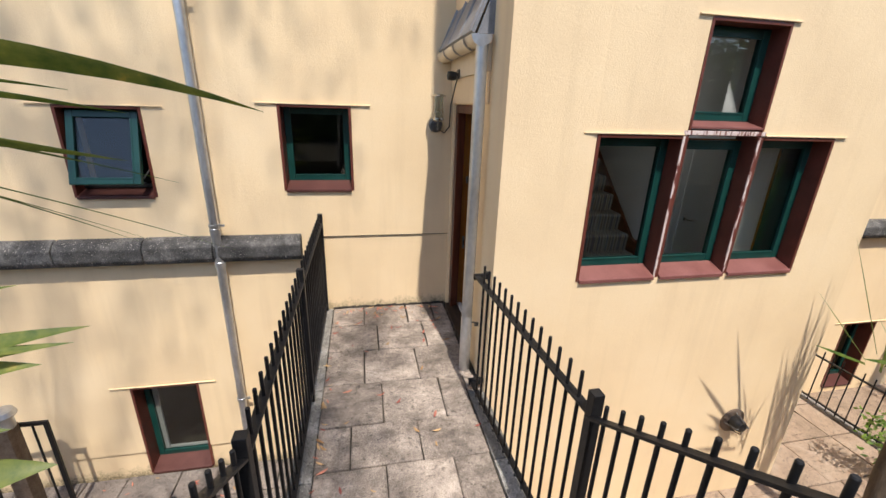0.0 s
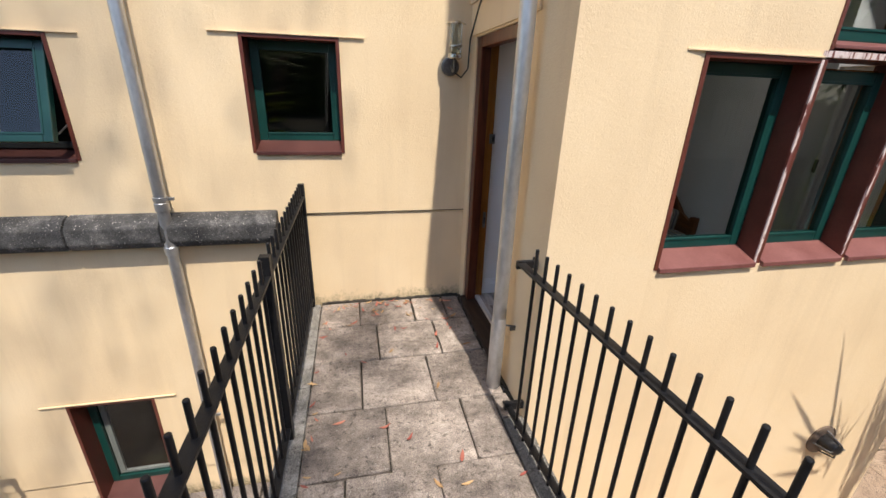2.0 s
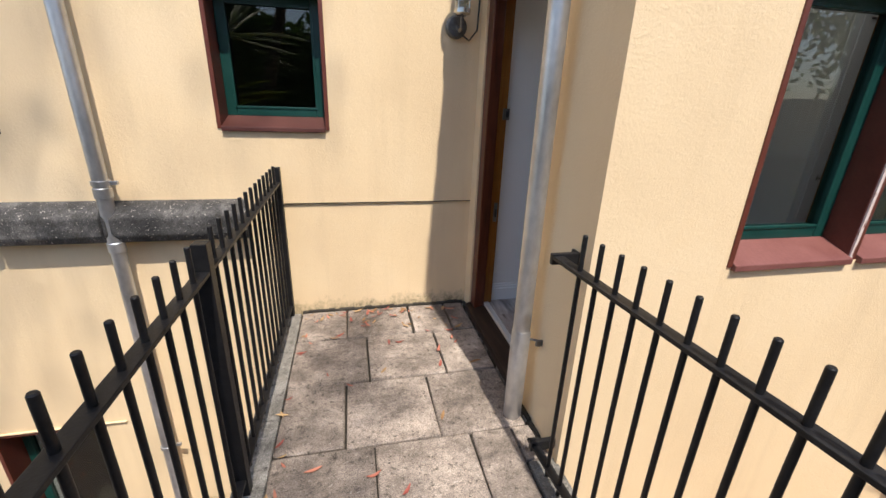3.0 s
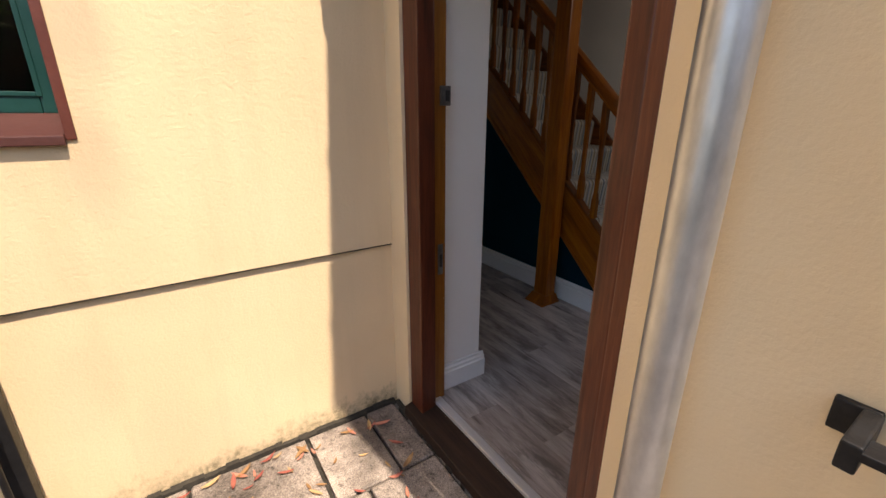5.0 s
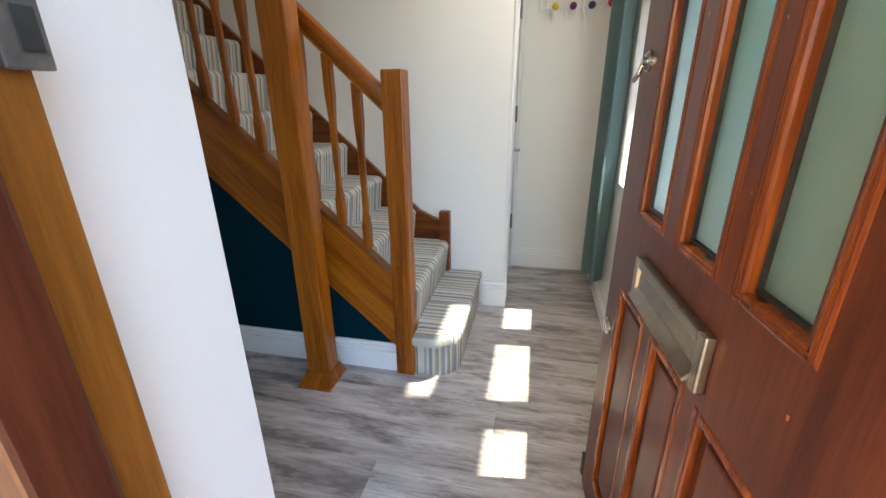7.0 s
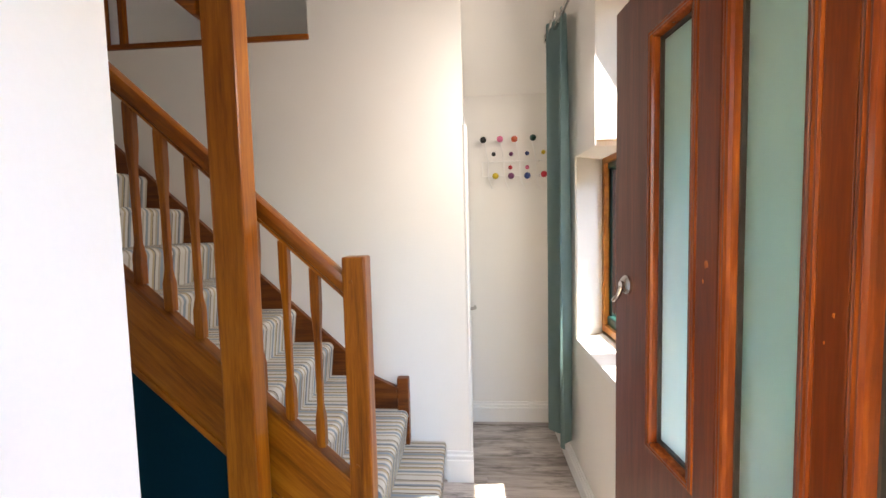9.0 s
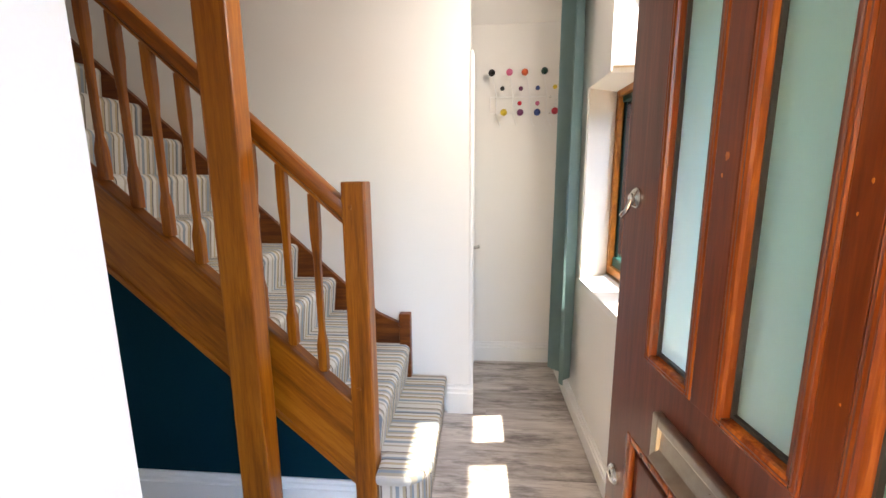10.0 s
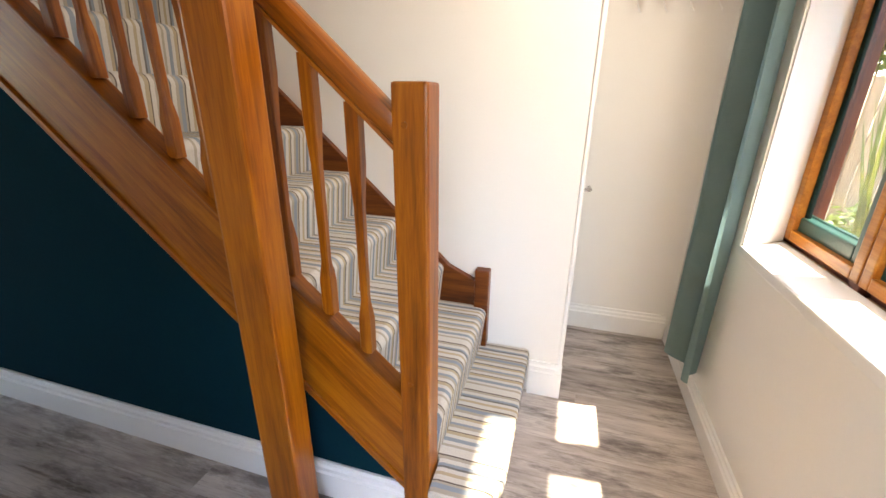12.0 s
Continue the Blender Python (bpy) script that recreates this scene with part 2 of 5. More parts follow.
def flaked_material():
    """Maroon paint flaked off in long patches to pale primer and bare timber."""
    m, nt, b = base_material("flaking_maroon_paint", 0.65)
    n = noise_node(nt, position(nt, (1.3, 1, 0.28)), 26, 5, 0.62)
    col = ramp_node(nt, n, [(0.44, (0.15, 0.045, 0.035)), (0.475, (0.60, 0.48, 0.44)), (0.60, (0.66, 0.58, 0.54)), (0.66, (0.30, 0.15, 0.11))])
    nt.links.new(col, b.inputs["Base Color"])
    bump(nt, b, n, 0.5, 0.006)
    return m


STUCCO = stucco_material("cream_render")
DAMPSTUCCO = stucco_material("cream_render_damp_foot", 0.0)
PLINTHSTUCCO = stucco_material("cream_render_stained_plinth", -1.89)
WHITE = vary("white_wall_paint", (0.80, 0.785, 0.755), (0.84, 0.825, 0.80), 1.5, 0.75, fine=120, relief=0.06)
GLOSSWHITE = vary("white_gloss_paint", (0.78, 0.78, 0.77), (0.83, 0.83, 0.82), 3, 0.35, relief=0.03)
MAROON = vary("maroon_window_paint", (0.090, 0.023, 0.015), (0.150, 0.042, 0.027), 9, 0.42, relief=0.12)
SILLPAINT = vary("weathered_pink_maroon_sill", (0.135, 0.043, 0.036), (0.225, 0.090, 0.078), 7, 0.5, relief=0.15)
FLAKED = flaked_material()
DARKSILL = vary("dark_maroon_sill_paint", (0.062, 0.019, 0.015), (0.105, 0.036, 0.029), 7, 0.5, relief=0.15)
GREEN = vary("dark_green_window_paint", (0.004, 0.038, 0.032), (0.008, 0.058, 0.049), 8, 0.35, relief=0.06)
# the green window paint again, with shade put into the colour
SHADEDGREEN = vary("shaded_green_inner_paint", (0.002, 0.014, 0.012), (0.003, 0.020, 0.017), 8, 0.6, relief=0.04, spec=0.2)
IRON = vary("black_painted_iron", (0.005, 0.005, 0.006), (0.016, 0.016, 0.017), 30, 0.46, fine=160, relief=0.3, dist=0.002, spec=0.3)
GALV = vary("galvanised_steel", (0.40, 0.41, 0.43), (0.68, 0.69, 0.71), 5, 0.38, 0.85, fine=40, relief=0.08, stretch=(1, 1, 0.5))
CREAMPIPE = vary("cream_gutter_paint", (0.62, 0.52, 0.38), (0.74, 0.64, 0.48), 9, 0.5, relief=0.1)
LEAD = vary("lead_sheet", (0.13, 0.14, 0.155), (0.27, 0.28, 0.31), 6, 0.55, 0.35, relief=0.2)
SLAB = slab_material("worn_stone_slab", (0.12, 0.100, 0.086), (0.325, 0.275, 0.235), (0.60, 0.51, 0.435), stain_shade=0.75)
COURT = slab_material("courtyard_stone", (0.12, 0.105, 0.095), (0.215, 0.185, 0.165), (0.32, 0.275, 0.24), 0.3)
WARMSTONE = slab_material("warm_terrace_stone", (0.25, 0.19, 0.14), (0.36, 0.27, 0.20), (0.45, 0.36, 0.28), 0.2)
KERB = slab_material("mortar_kerb", (0.10, 0.095, 0.085), (0.22, 0.21, 0.19), (0.46, 0.44, 0.41), 0.7)
JOINT = vary("dark_joint_earth", (0.018, 0.016, 0.012), (0.06, 0.052, 0.04), 20, 0.95, relief=0.6)
LEDGE = slab_material("weathered_ledge_stone", (0.035, 0.035, 0.036), (0.088, 0.086, 0.084), (0.26, 0.25, 0.24), 1.0)
PINE_Z = wood_material("varnished_pine_upright", (0.115, 0.025, 0.0014), (0.255, 0.068, 0.003), (0.40, 0.128, 0.008), "z")
PINE_Y = wood_material("varnished_pine_long", (0.115, 0.025, 0.0014), (0.255, 0.068, 0.003), (0.40, 0.128, 0.008), "y")
PINE_S = wood_material("varnished_pine_pitched", (0.115, 0.025, 0.0014), (0.255, 0.068, 0.003), (0.40, 0.128, 0.008), "y", turn=-math.atan(0.924))
# red-brown of the newel stub; on the wall string it paints shade
PINE_DARK = wood_material("dark_red_brown_and_shaded_pine", (0.06, 0.012, 0.0018), (0.13, 0.031, 0.0035), (0.22, 0.062, 0.008), "y")
PINE_X = wood_material("varnished_pine_cross", (0.22, 0.07, 0.010), (0.36, 0.13, 0.018), (0.47, 0.20, 0.04), "x")
DOORWOOD = wood_material("red_brown_door_wood", (0.037, 0.0100, 0.0060), (0.070, 0.0195, 0.0112), (0.112, 0.033, 0.0185), "z", 0.36, 0.10, spec=0.2)
DOORTRIM = wood_material("orange_varnished_moulding", (0.060, 0.0115, 0.0030), (0.150, 0.033, 0.0064), (0.34, 0.095, 0.016), "z", 0.26, 0.2)
MULLIONWOOD = wood_material("worn_orange_mullion_wood", (0.048, 0.0085, 0.0028), (0.095, 0.0195, 0.0045), (0.165, 0.042, 0.0085), "z", 0.28, 0.2)
FRAMEWOOD = wood_material("dark_door_frame_wood", (0.046, 0.0105, 0.0054), (0.095, 0.0235, 0.0102), (0.15, 0.041, 0.018), "z", 0.38, 0.2)
REBATE = wood_material("honey_wood_rebate", (0.16, 0.055, 0.008), (0.25, 0.092, 0.014), (0.34, 0.14, 0.026), "z", 0.4, 0.2)
THRESHWOOD = wood_material("dark_worn_threshold_wood", (0.012, 0.007, 0.005), (0.024, 0.013, 0.009), (0.045, 0.024, 0.016), "y", 0.5, 0.0)
CARPET = carpet_material()
CARPETROUND = carpet_material("striped_carpet_round_the_step", 1.0)
LAMINATE = laminate_material()
TEAL = vary("dark_teal_wall_paint", (0.0010, 0.020, 0.032), (0.0016, 0.028, 0.042), 2, 0.85, relief=0.04, spec=0.03)
CURTAINCLOTH = vary("teal_curtain_cloth", (0.25, 0.365, 0.375), (0.31, 0.43, 0.44), 12, 0.9, fine=300, relief=0.3, dist=0.002, spec=0.15)
CHROME = vary("brushed_nickel", (0.50, 0.48, 0.45), (0.68, 0.66, 0.63), 20, 0.24, 1.0, relief=0.05)
WORNBRASS = vary("tarnished_brass", (0.34, 0.30, 0.24), (0.47, 0.42, 0.34), 12, 0.30, 1.0, fine=60, relief=0.06)
OLDNICKEL = vary("worn_dull_nickel", (0.30, 0.27, 0.225), (0.46, 0.43, 0.38), 14, 0.32, 1.0, fine=60, relief=0.08)
STEELDARK = vary("dark_worn_steel", (0.10, 0.10, 0.10), (0.24, 0.23, 0.22), 25, 0.5, 0.8, relief=0.15)
RUST = vary("rusty_bulkhead_metal", (0.09, 0.06, 0.042), (0.24, 0.19, 0.15), 18, 0.6, 0.5, relief=0.35)
_cn = CURTAINCLOTH.node_tree
_ct = _cn.nodes.new("ShaderNodeBsdfTranslucent")
_ct.inputs[0].default_value = (0.30, 0.44, 0.45, 1)
_cm = _cn.nodes.new("ShaderNodeMixShader")
_cm.inputs[0].default_value = 0.3
_cn.links.new(_cn.nodes["Principled BSDF"].outputs[0], _cm.inputs[1])
_cn.links.new(_ct.outputs[0], _cm.inputs[2])
_cn.links.new(_cm.outputs[0], _cn.nodes["Material Output"].inputs[0])
BLACKPLASTIC = vary("black_plastic", (0.012, 0.012, 0.012), (0.03, 0.03, 0.03), 20, 0.45, relief=0.05)
WINDOWGLASS = glass_material("window_glass", (0.75, 0.77, 0.76), 0.055)
LAMPGLASS = glass_material("lamp_glass", (0.85, 0.87, 0.86), 0.05)
FROSTED = frosted_material()
# near-black base colour stands in for the shade of unlit rooms
DARKROOM = vary("room_darkened_for_shade", (0.022, 0.021, 0.019), (0.034, 0.032, 0.029), 2, 0.9, relief=0.0)
ALUMINIUM = vary("aluminium_strip", (0.68, 0.68, 0.68), (0.84, 0.84, 0.84), 14, 0.45, 0.6, relief=0.05, stretch=(8, 0.5, 1))
LEAF = leaf_material("strap_leaf_green", (0.05, 0.10, 0.018), (0.12, 0.17, 0.03), (0.36, 0.32, 0.07))
LEAFYELLOW = leaf_material("yellowing_strap_leaf", (0.06, 0.11, 0.018), (0.17, 0.20, 0.035), (0.42, 0.33, 0.06))
BUSHLEAF = leaf_material("bright_bush_leaf", (0.07, 0.14, 0.02), (0.15, 0.24, 0.035), (0.34, 0.36, 0.06))
TREELEAF = leaf_material("tree_leaf", (0.03, 0.07, 0.015), (0.06, 0.12, 0.025), (0.11, 0.17, 0.04))
REDLEAF = vary("fallen_red_leaf", (0.30, 0.075, 0.055), (0.50, 0.20, 0.13), 14, 0.7, relief=0.1, per_object=0.5)
TANLEAF = vary("fallen_tan_leaf", (0.28, 0.15, 0.06), (0.50, 0.33, 0.16), 14, 0.75, relief=0.1, per_object=0.5)
BARK = vary("bark", (0.05, 0.038, 0.026), (0.13, 0.10, 0.07), 14, 0.95, relief=0.8, dist=0.02, stretch=(2, 2, 0.4))
FENCEWOOD = vary("weathered_fence_wood", (0.30, 0.25, 0.18), (0.48, 0.41, 0.31), 5, 0.85, relief=0.08, stretch=(6, 6, 0.5), per_object=0.3)
SOIL = vary("garden_soil", (0.035, 0.028, 0.018), (0.10, 0.085, 0.05), 4, 0.95, relief=0.8, dist=0.03)
BALLCOLS = {}
for _n, _c in (("black", (0.012, 0.012, 0.012)), ("pink", (0.60, 0.13, 0.25)), ("orange", (0.62, 0.10, 0.025)), ("dark_green", (0.012, 0.055, 0.04)), ("purple", (0.13, 0.02, 0.09)), ("blue", (0.022, 0.045, 0.17)), ("yellow", (0.66, 0.48, 0.03)), ("red", (0.50, 0.012, 0.03))):
    BALLCOLS[_n] = vary(_n + "_lacquer", tuple(v * 0.9 for v in _c), _c, 10, 0.3, relief=0.0)


# ---------------------------------------------------------------- building helpers
HOME = {}  # where each object stands, in plan units


def thing(name, base, label="", category="", group="", kind="", parent=None):
    """An empty at the base of a thing, to hold its parts."""
    e = new(name)
    e.empty_display_size = 0.05
    p = HOME[parent] if parent else Vector((0, 0, 0))
    HOME[e] = Vector(base)
    e.parent = parent
    e.location = (HOME[e] - p) * U
    return tagged(e, label, category, group, kind)


def part(name, bm, material, parent=None, label="", smooth=False):
    """Links a bmesh, drawn in plan units, as one mesh object."""
    bmesh.ops.recalc_face_normals(bm, faces=bm.faces)
    zs = [v.co for v in bm.verts]
    lo = Vector([min(c[i] for c in zs) for i in range(3)])
    hi = Vector([max(c[i] for c in zs) for i in range(3)])
    base = Vector(((lo.x + hi.x) / 2, (lo.y + hi.y) / 2, lo.z))
    for v in bm.verts:
        v.co = (v.co - base) * U
    me = bpy.data.meshes.new(name)
    bm.to_mesh(me)
    bm.free()
    me.materials.append(material)
    if smooth:
        me.shade_smooth()
        me.set_sharp_from_angle(angle=radians(38))
    ob = new(name, me)
    HOME[ob] = base
    ob.parent = parent
    ob.location = (base - (HOME[parent] if parent else Vector((0, 0, 0)))) * U
    return tagged(ob, label)


def single(name, bm, material, label, category, kind="", group="", smooth=False):
    return tagged(part(name, bm, material, None, label, smooth), label, category, group, kind)


def B():
    return bmesh.new()


def add_hull(bm, pts, faces):
    vs = [bm.verts.new(p) for p in pts]
    return [bm.faces.new([vs[i] for i in f]) for f in faces]


def box(x0, x1, y0, y1, z0, z1, bevel=0.0, bm=None, seg=2):
    own = bmesh.new()
    add_hull(own, [(x, y, z) for x in (x0, x1) for y in (y0, y1) for z in (z0, z1)],
             [(0, 1, 3, 2), (4, 6, 7, 5), (0, 4, 5, 1), (2, 3, 7, 6), (0, 2, 6, 4), (1, 5, 7, 3)])
    if bevel:
        bmesh.ops.recalc_face_normals(own, faces=own.faces)
        bmesh.ops.bevel(own, geom=own.edges[:], offset=bevel, segments=seg, affect="EDGES", profile=0.6)
    return merge(bm, own)


def merge(bm, own):
    if bm is None:
        return own
    me = bpy.data.meshes.new("tmp")
    own.to_mesh(me)
    own.free()
    bm.from_mesh(me)
    bpy.data.meshes.remove(me)
    return bm


def prism(poly, axis, a, b, bevel=0.0, bm=None):
    """A polygon in the plane across the axis, drawn out from a to b. x: (y, z); y: (x, z); z: (x, y)."""
    own = bmesh.new()

    def at(p, d):
        return {"x": (d, p[0], p[1]), "y": (p[0], d, p[1]), "z": (p[0], p[1], d)}[axis]
    n = len(poly)
    lo = [own.verts.new(at(p, a)) for p in poly]
    hi = [own.verts.new(at(p, b)) for p in poly]
    own.faces.new(lo)
    own.faces.new(hi[::-1])
    for i in range(n):
        own.faces.new((lo[i], lo[(i + 1) % n], hi[(i + 1) % n], hi[i]))
    bmesh.ops.recalc_face_normals(own, faces=own.faces)
    if bevel:
        bmesh.ops.bevel(own, geom=own.edges[:], offset=bevel, segments=2, affect="EDGES", profile=0.6)
    return merge(bm, own)


def tube(p, q, r, n=12, r2=None, bm=None, caps=True):
    own = bmesh.new() if bm is None else bm
    p, q = Vector(p), Vector(q)
    d = (q - p).normalized()
    u = d.orthogonal().normalized()
    w = d.cross(u)
    rings = []
    for c, rr in ((p, r), (q, r if r2 is None else r2)):
        rings.append([own.verts.new(c + (u * math.cos(2 * math.pi * i / n) + w * math.sin(2 * math.pi * i / n)) * rr) for i in range(n)])
    for i in range(n):
        own.faces.new((rings[0][i], rings[0][(i + 1) % n], rings[1][(i + 1) % n], rings[1][i]))
    if caps:
        own.faces.new(rings[0][::-1])
        own.faces.new(rings[1])
    return own


def sweep(pts, r, n=10, bm=None):
    """A round bar along a line of points; r may be a list."""
    own = bmesh.new() if bm is None else bm
    pts = [Vector(p) for p in pts]
    rs = r if isinstance(r, (list, tuple)) else [r] * len(pts)
    prev, u = None, None
    for k, p in enumerate(pts):
        d = (pts[min(k + 1, len(pts) - 1)] - pts[max(k - 1, 0)]).normalized()
        u = d.orthogonal().normalized() if u is None else (u - d * u.dot(d)).normalized()
        w = d.cross(u)
        ring = [own.verts.new(p + (u * math.cos(2 * math.pi * i / n) + w * math.sin(2 * math.pi * i / n)) * rs[k]) for i in range(n)]
        if prev:
            for i in range(n):
                own.faces.new((prev[i], prev[(i + 1) % n], ring[(i + 1) % n], ring[i]))
        else:
            own.faces.new(ring[::-1])
        prev = ring
    own.faces.new(prev)
    return own


def lathe(c, profile, n=20, axis="z", bm=None):
    """A turned shape round c: profile rows of (radius, offset along the axis)."""
    own = bmesh.new() if bm is None else bm
    c = Vector(c)
    rings = []
    for r, h in profile:
        ring = []
        for i in range(n):
            a = 2 * math.pi * i / n
            s, t = r * math.cos(a), r * math.sin(a)
            off = {"z": (s, t, h), "y": (s, h, t), "x": (h, s, t)}[axis]
            ring.append(own.verts.new(c + Vector(off)))
        rings.append(ring)
    for a, b in zip(rings, rings[1:]):
        for i in range(n):
            own.faces.new((a[i], a[(i + 1) % n], b[(i + 1) % n], b[i]))
    own.faces.new(rings[0][::-1])
    own.faces.new(rings[-1])
    return own


def wall_grid(axis, f0, f1, u0, u1, z0, z1, holes=()):
    """A thick wall with openings that go through it. axis: the way it faces; holes: (u0, u1, z0, z1)."""
    us = sorted({u0, u1, *[h[0] for h in holes], *[h[1] for h in holes]})
    zs = sorted({z0, z1, *[h[2] for h in holes], *[h[3] for h in holes]})
    us = [u for u in us if u0 <= u <= u1]
    zs = [z for z in zs if z0 <= z <= z1]

    def solid(i, j):
        if not (0 <= i < len(us) - 1 and 0 <= j < len(zs) - 1):
            return False
        u, z = (us[i] + us[i + 1]) / 2, (zs[j] + zs[j + 1]) / 2
        return not any(h[0] < u < h[1] and h[2] < z < h[3] for h in holes)
    bm = bmesh.new()
    cache = {}

    def v(f, u, z):
        key = (f, u, z)
        if key not in cache:
            cache[key] = bm.verts.new((u, f, z) if axis == "y" else (f, u, z))
        return cache[key]
    for i in range(len(us) - 1):
        for j in range(len(zs) - 1):
            if not solid(i, j):
                continue
            a, b, c, d = us[i], us[i + 1], zs[j], zs[j + 1]
            for f in (f0, f1):
                bm.faces.new((v(f, a, c), v(f, b, c), v(f, b, d), v(f, a, d)))
            for ok, p, q in ((solid(i - 1, j), (a, c), (a, d)), (solid(i + 1, j), (b, c), (b, d)), (solid(i, j - 1), (a, c), (b, c)), (solid(i, j + 1), (a, d), (b, d))):
                if not ok:
                    bm.faces.new((v(f0, *p), v(f1, *p), v(f1, *q), v(f0, *q)))
    return bm


def frame_bm(axis, f0, f1, u0, u1, z0, z1, w, bevel=0.0):
    """Four mitre-free bars round an opening: two uprights and two cross bars."""
    bm = bmesh.new()
    for a, b, c, d in ((u0, u0 + w, z0, z1), (u1 - w, u1, z0, z1), (u0 + w, u1 - w, z0, z0 + w), (u0 + w, u1 - w, z1 - w, z1)):
        if axis == "y":
            box(a, b, f0, f1, c, d, bevel, bm)
        else:
            box(f0, f1, a, b, c, d, bevel, bm)
    return bm


# ---------------------------------------------------------------- the house: walls, floors, ceilings
YB, YW, YI = 4.072, 2.713, 3.05      # back wall, wing front, its inner face
XD, XI = 1.07, 1.42                  # door wall, its inner face
FL = 0.072                           # hall floor
YARD, TERR = -1.77, -1.45            # courtyard and terrace levels
TOP = 5.2

W1 = (-1.957, -1.366, 1.114, 1.815)
W2 = (-0.379, 0.208, 1.160, 1.866)
W3 = (-1.941, -1.348, -1.750, -0.710)
W4 = (6.510, 7.050, -1.680, -0.668)
DOORWAY = (3.075, 3.966, 0.0, 1.905)
LOW = (1.674, 3.447, 0.798, 1.766)
HIGH = (2.287, 2.850, 1.766, 2.428)


NORTHLIGHT = (1.50, 2.04, 0.16, 1.95)  # unseen glazed back door, added to let daylight into the hall
SKYHOLE = (3.42, 3.74, 5.10, 5.90)    # unseen roof opening, added to light the stair head


def hole_slab(x0, x1, y0, y1, z0, z1, h):
    """A flat slab with one rectangular opening."""
    bm = bmesh.new()
    box(x0, h[0], y0, y1, z0, z1, 0, bm)
    box(h[1], x1, y0, y1, z0, z1, 0, bm)
    box(h[0], h[1], y0, h[2], z0, z1, 0, bm)
    box(h[0], h[1], h[3], y1, z0, z1, 0, bm)
    return bm


def structure(name, bm, material, label, category="wall"):
    return single(name, bm, material, label, category, "structure")


structure("wall_back", wall_grid("y", YB + 0.016, YB + 0.33, -7.0, XD, -2.0, TOP, (W1, W2, W3)), PLINTHSTUCCO, "cream rendered house wall with small deep windows")
structure("wall_back_coat", wall_grid("y", YB, YB + 0.016, -7.0, XD, -1.487, TOP, (W1, W2, W3, (-0.15, XD, -1.487, 0.738))), STUCCO, "thicker upper coat of cream render with a lipped lower edge")
structure("wall_foot", wall_grid("y", YB + 0.013, YB + 0.016, -0.15, XD, -0.02, 0.735), DAMPSTUCCO, "cream render with damp stains above the walkway")
# dark strip paints the shadow gap under the lip, with its dirt
structure("trim_lip_shadow", box(-0.15, XD - 0.002, YB + 0.001, YB + 0.0128, 0.7325, 0.7378), JOINT, "dark strip painted as the dirty shadow gap under the upper render coat", "trim")
structure("wall_back_east", wall_grid("y", YB, YB + 0.33, 4.02, 10.0, -2.0, TOP, (W4,)), STUCCO, "cream rendered house wall beyond the wing")
structure("wall_door", wall_grid("x", XD, XI, YI, 6.6, -2.0, TOP, (DOORWAY,)), STUCCO, "cream rendered side wall with the doorway")
structure("wall_wing_front", wall_grid("y", YW, YI, XD, 4.02, -2.0, TOP, (LOW, HIGH)), STUCCO, "cream rendered wing wall with a group of four windows")
structure("wall_wing_corner_coat", prism([(XD, 2.662), (1.655, YW - 0.003), (1.655, YW), (XD, YW)], "z", -2.0, TOP), STUCCO, "cream render built out towards the corner of the wing")
structure("wall_wing_east", wall_grid("x", 3.76, 4.02, YI, 6.6, -2.0, TOP), STUCCO, "cream rendered east wall of the wing")
structure("wall_house_north", wall_grid("y", 6.6, 6.85, -7.0, 10.0, -2.0, TOP, (NORTHLIGHT,)), STUCCO, "cream rendered north wall closing the house")
# flat roofs out of view, added to keep the sun out of the rooms
structure("roof", hole_slab(-7.0, 10.0, YB, 6.85, TOP, TOP + 0.15, SKYHOLE), LEAD, "unseen grey sheet roof that blocks the sun over the house", "roof")
structure("roof_wing", box(XD, 4.02, YW, YB, TOP, TOP + 0.15), LEAD, "unseen grey sheet roof that blocks the sun over the wing", "roof")

# inner linings of the hall, white plaster 6 mm thick
structure("wall_hall_south", wall_grid("y", YI, YI + 0.006, XI, 3.76, 0.0, 3.9, ((1.68, 3.165, 0.812, 1.744), (2.32, 2.83, 1.744, 2.40))), WHITE, "white plastered wall under and round the windows")
structure("wall_hall_west", wall_grid("x", XI, XI + 0.006, YI, 6.6, 0.0, 3.9, ((3.06, 3.95, 0.0, 1.93),)), WHITE, "white plastered wall beside the front door")
structure("wall_hall_east", wall_grid("x", 3.754, 3.76, YI + 0.006, 6.6, 0.0, 3.9), WHITE, "white plastered end wall with the coat rack")
structure("wall_hall_north", wall_grid("y", 6.594, 6.6, XI + 0.006, 3.754, 0.0, 3.9, (NORTHLIGHT,)), WHITE, "white plastered far wall of the hall")
structure("wall_stair", wall_grid("x", 3.10, 3.16, 3.62, 6.594, FL, 3.9, ((4.39, 6.2, 2.385, 3.6),)), WHITE, "white plastered wall beside the stair with a high landing opening")
structure("wall_cupboard", wall_grid("y", 3.62, 3.68, 3.16, 3.754, FL, 3.9, ((3.20, 3.72, FL, 1.88),)), WHITE, "white wall with the cupboard door")
structure("ceiling", hole_slab(XI + 0.006, 3.754, YI + 0.006, 6.594, 3.9, 4.0, SKYHOLE), WHITE, "white hall ceiling", "ceiling")
structure("ceiling_hall", box(XI + 0.006, 2.70, YI + 0.006, 4.16, 2.86, 2.95), WHITE, "white ceiling over the hall and passage", "ceiling")
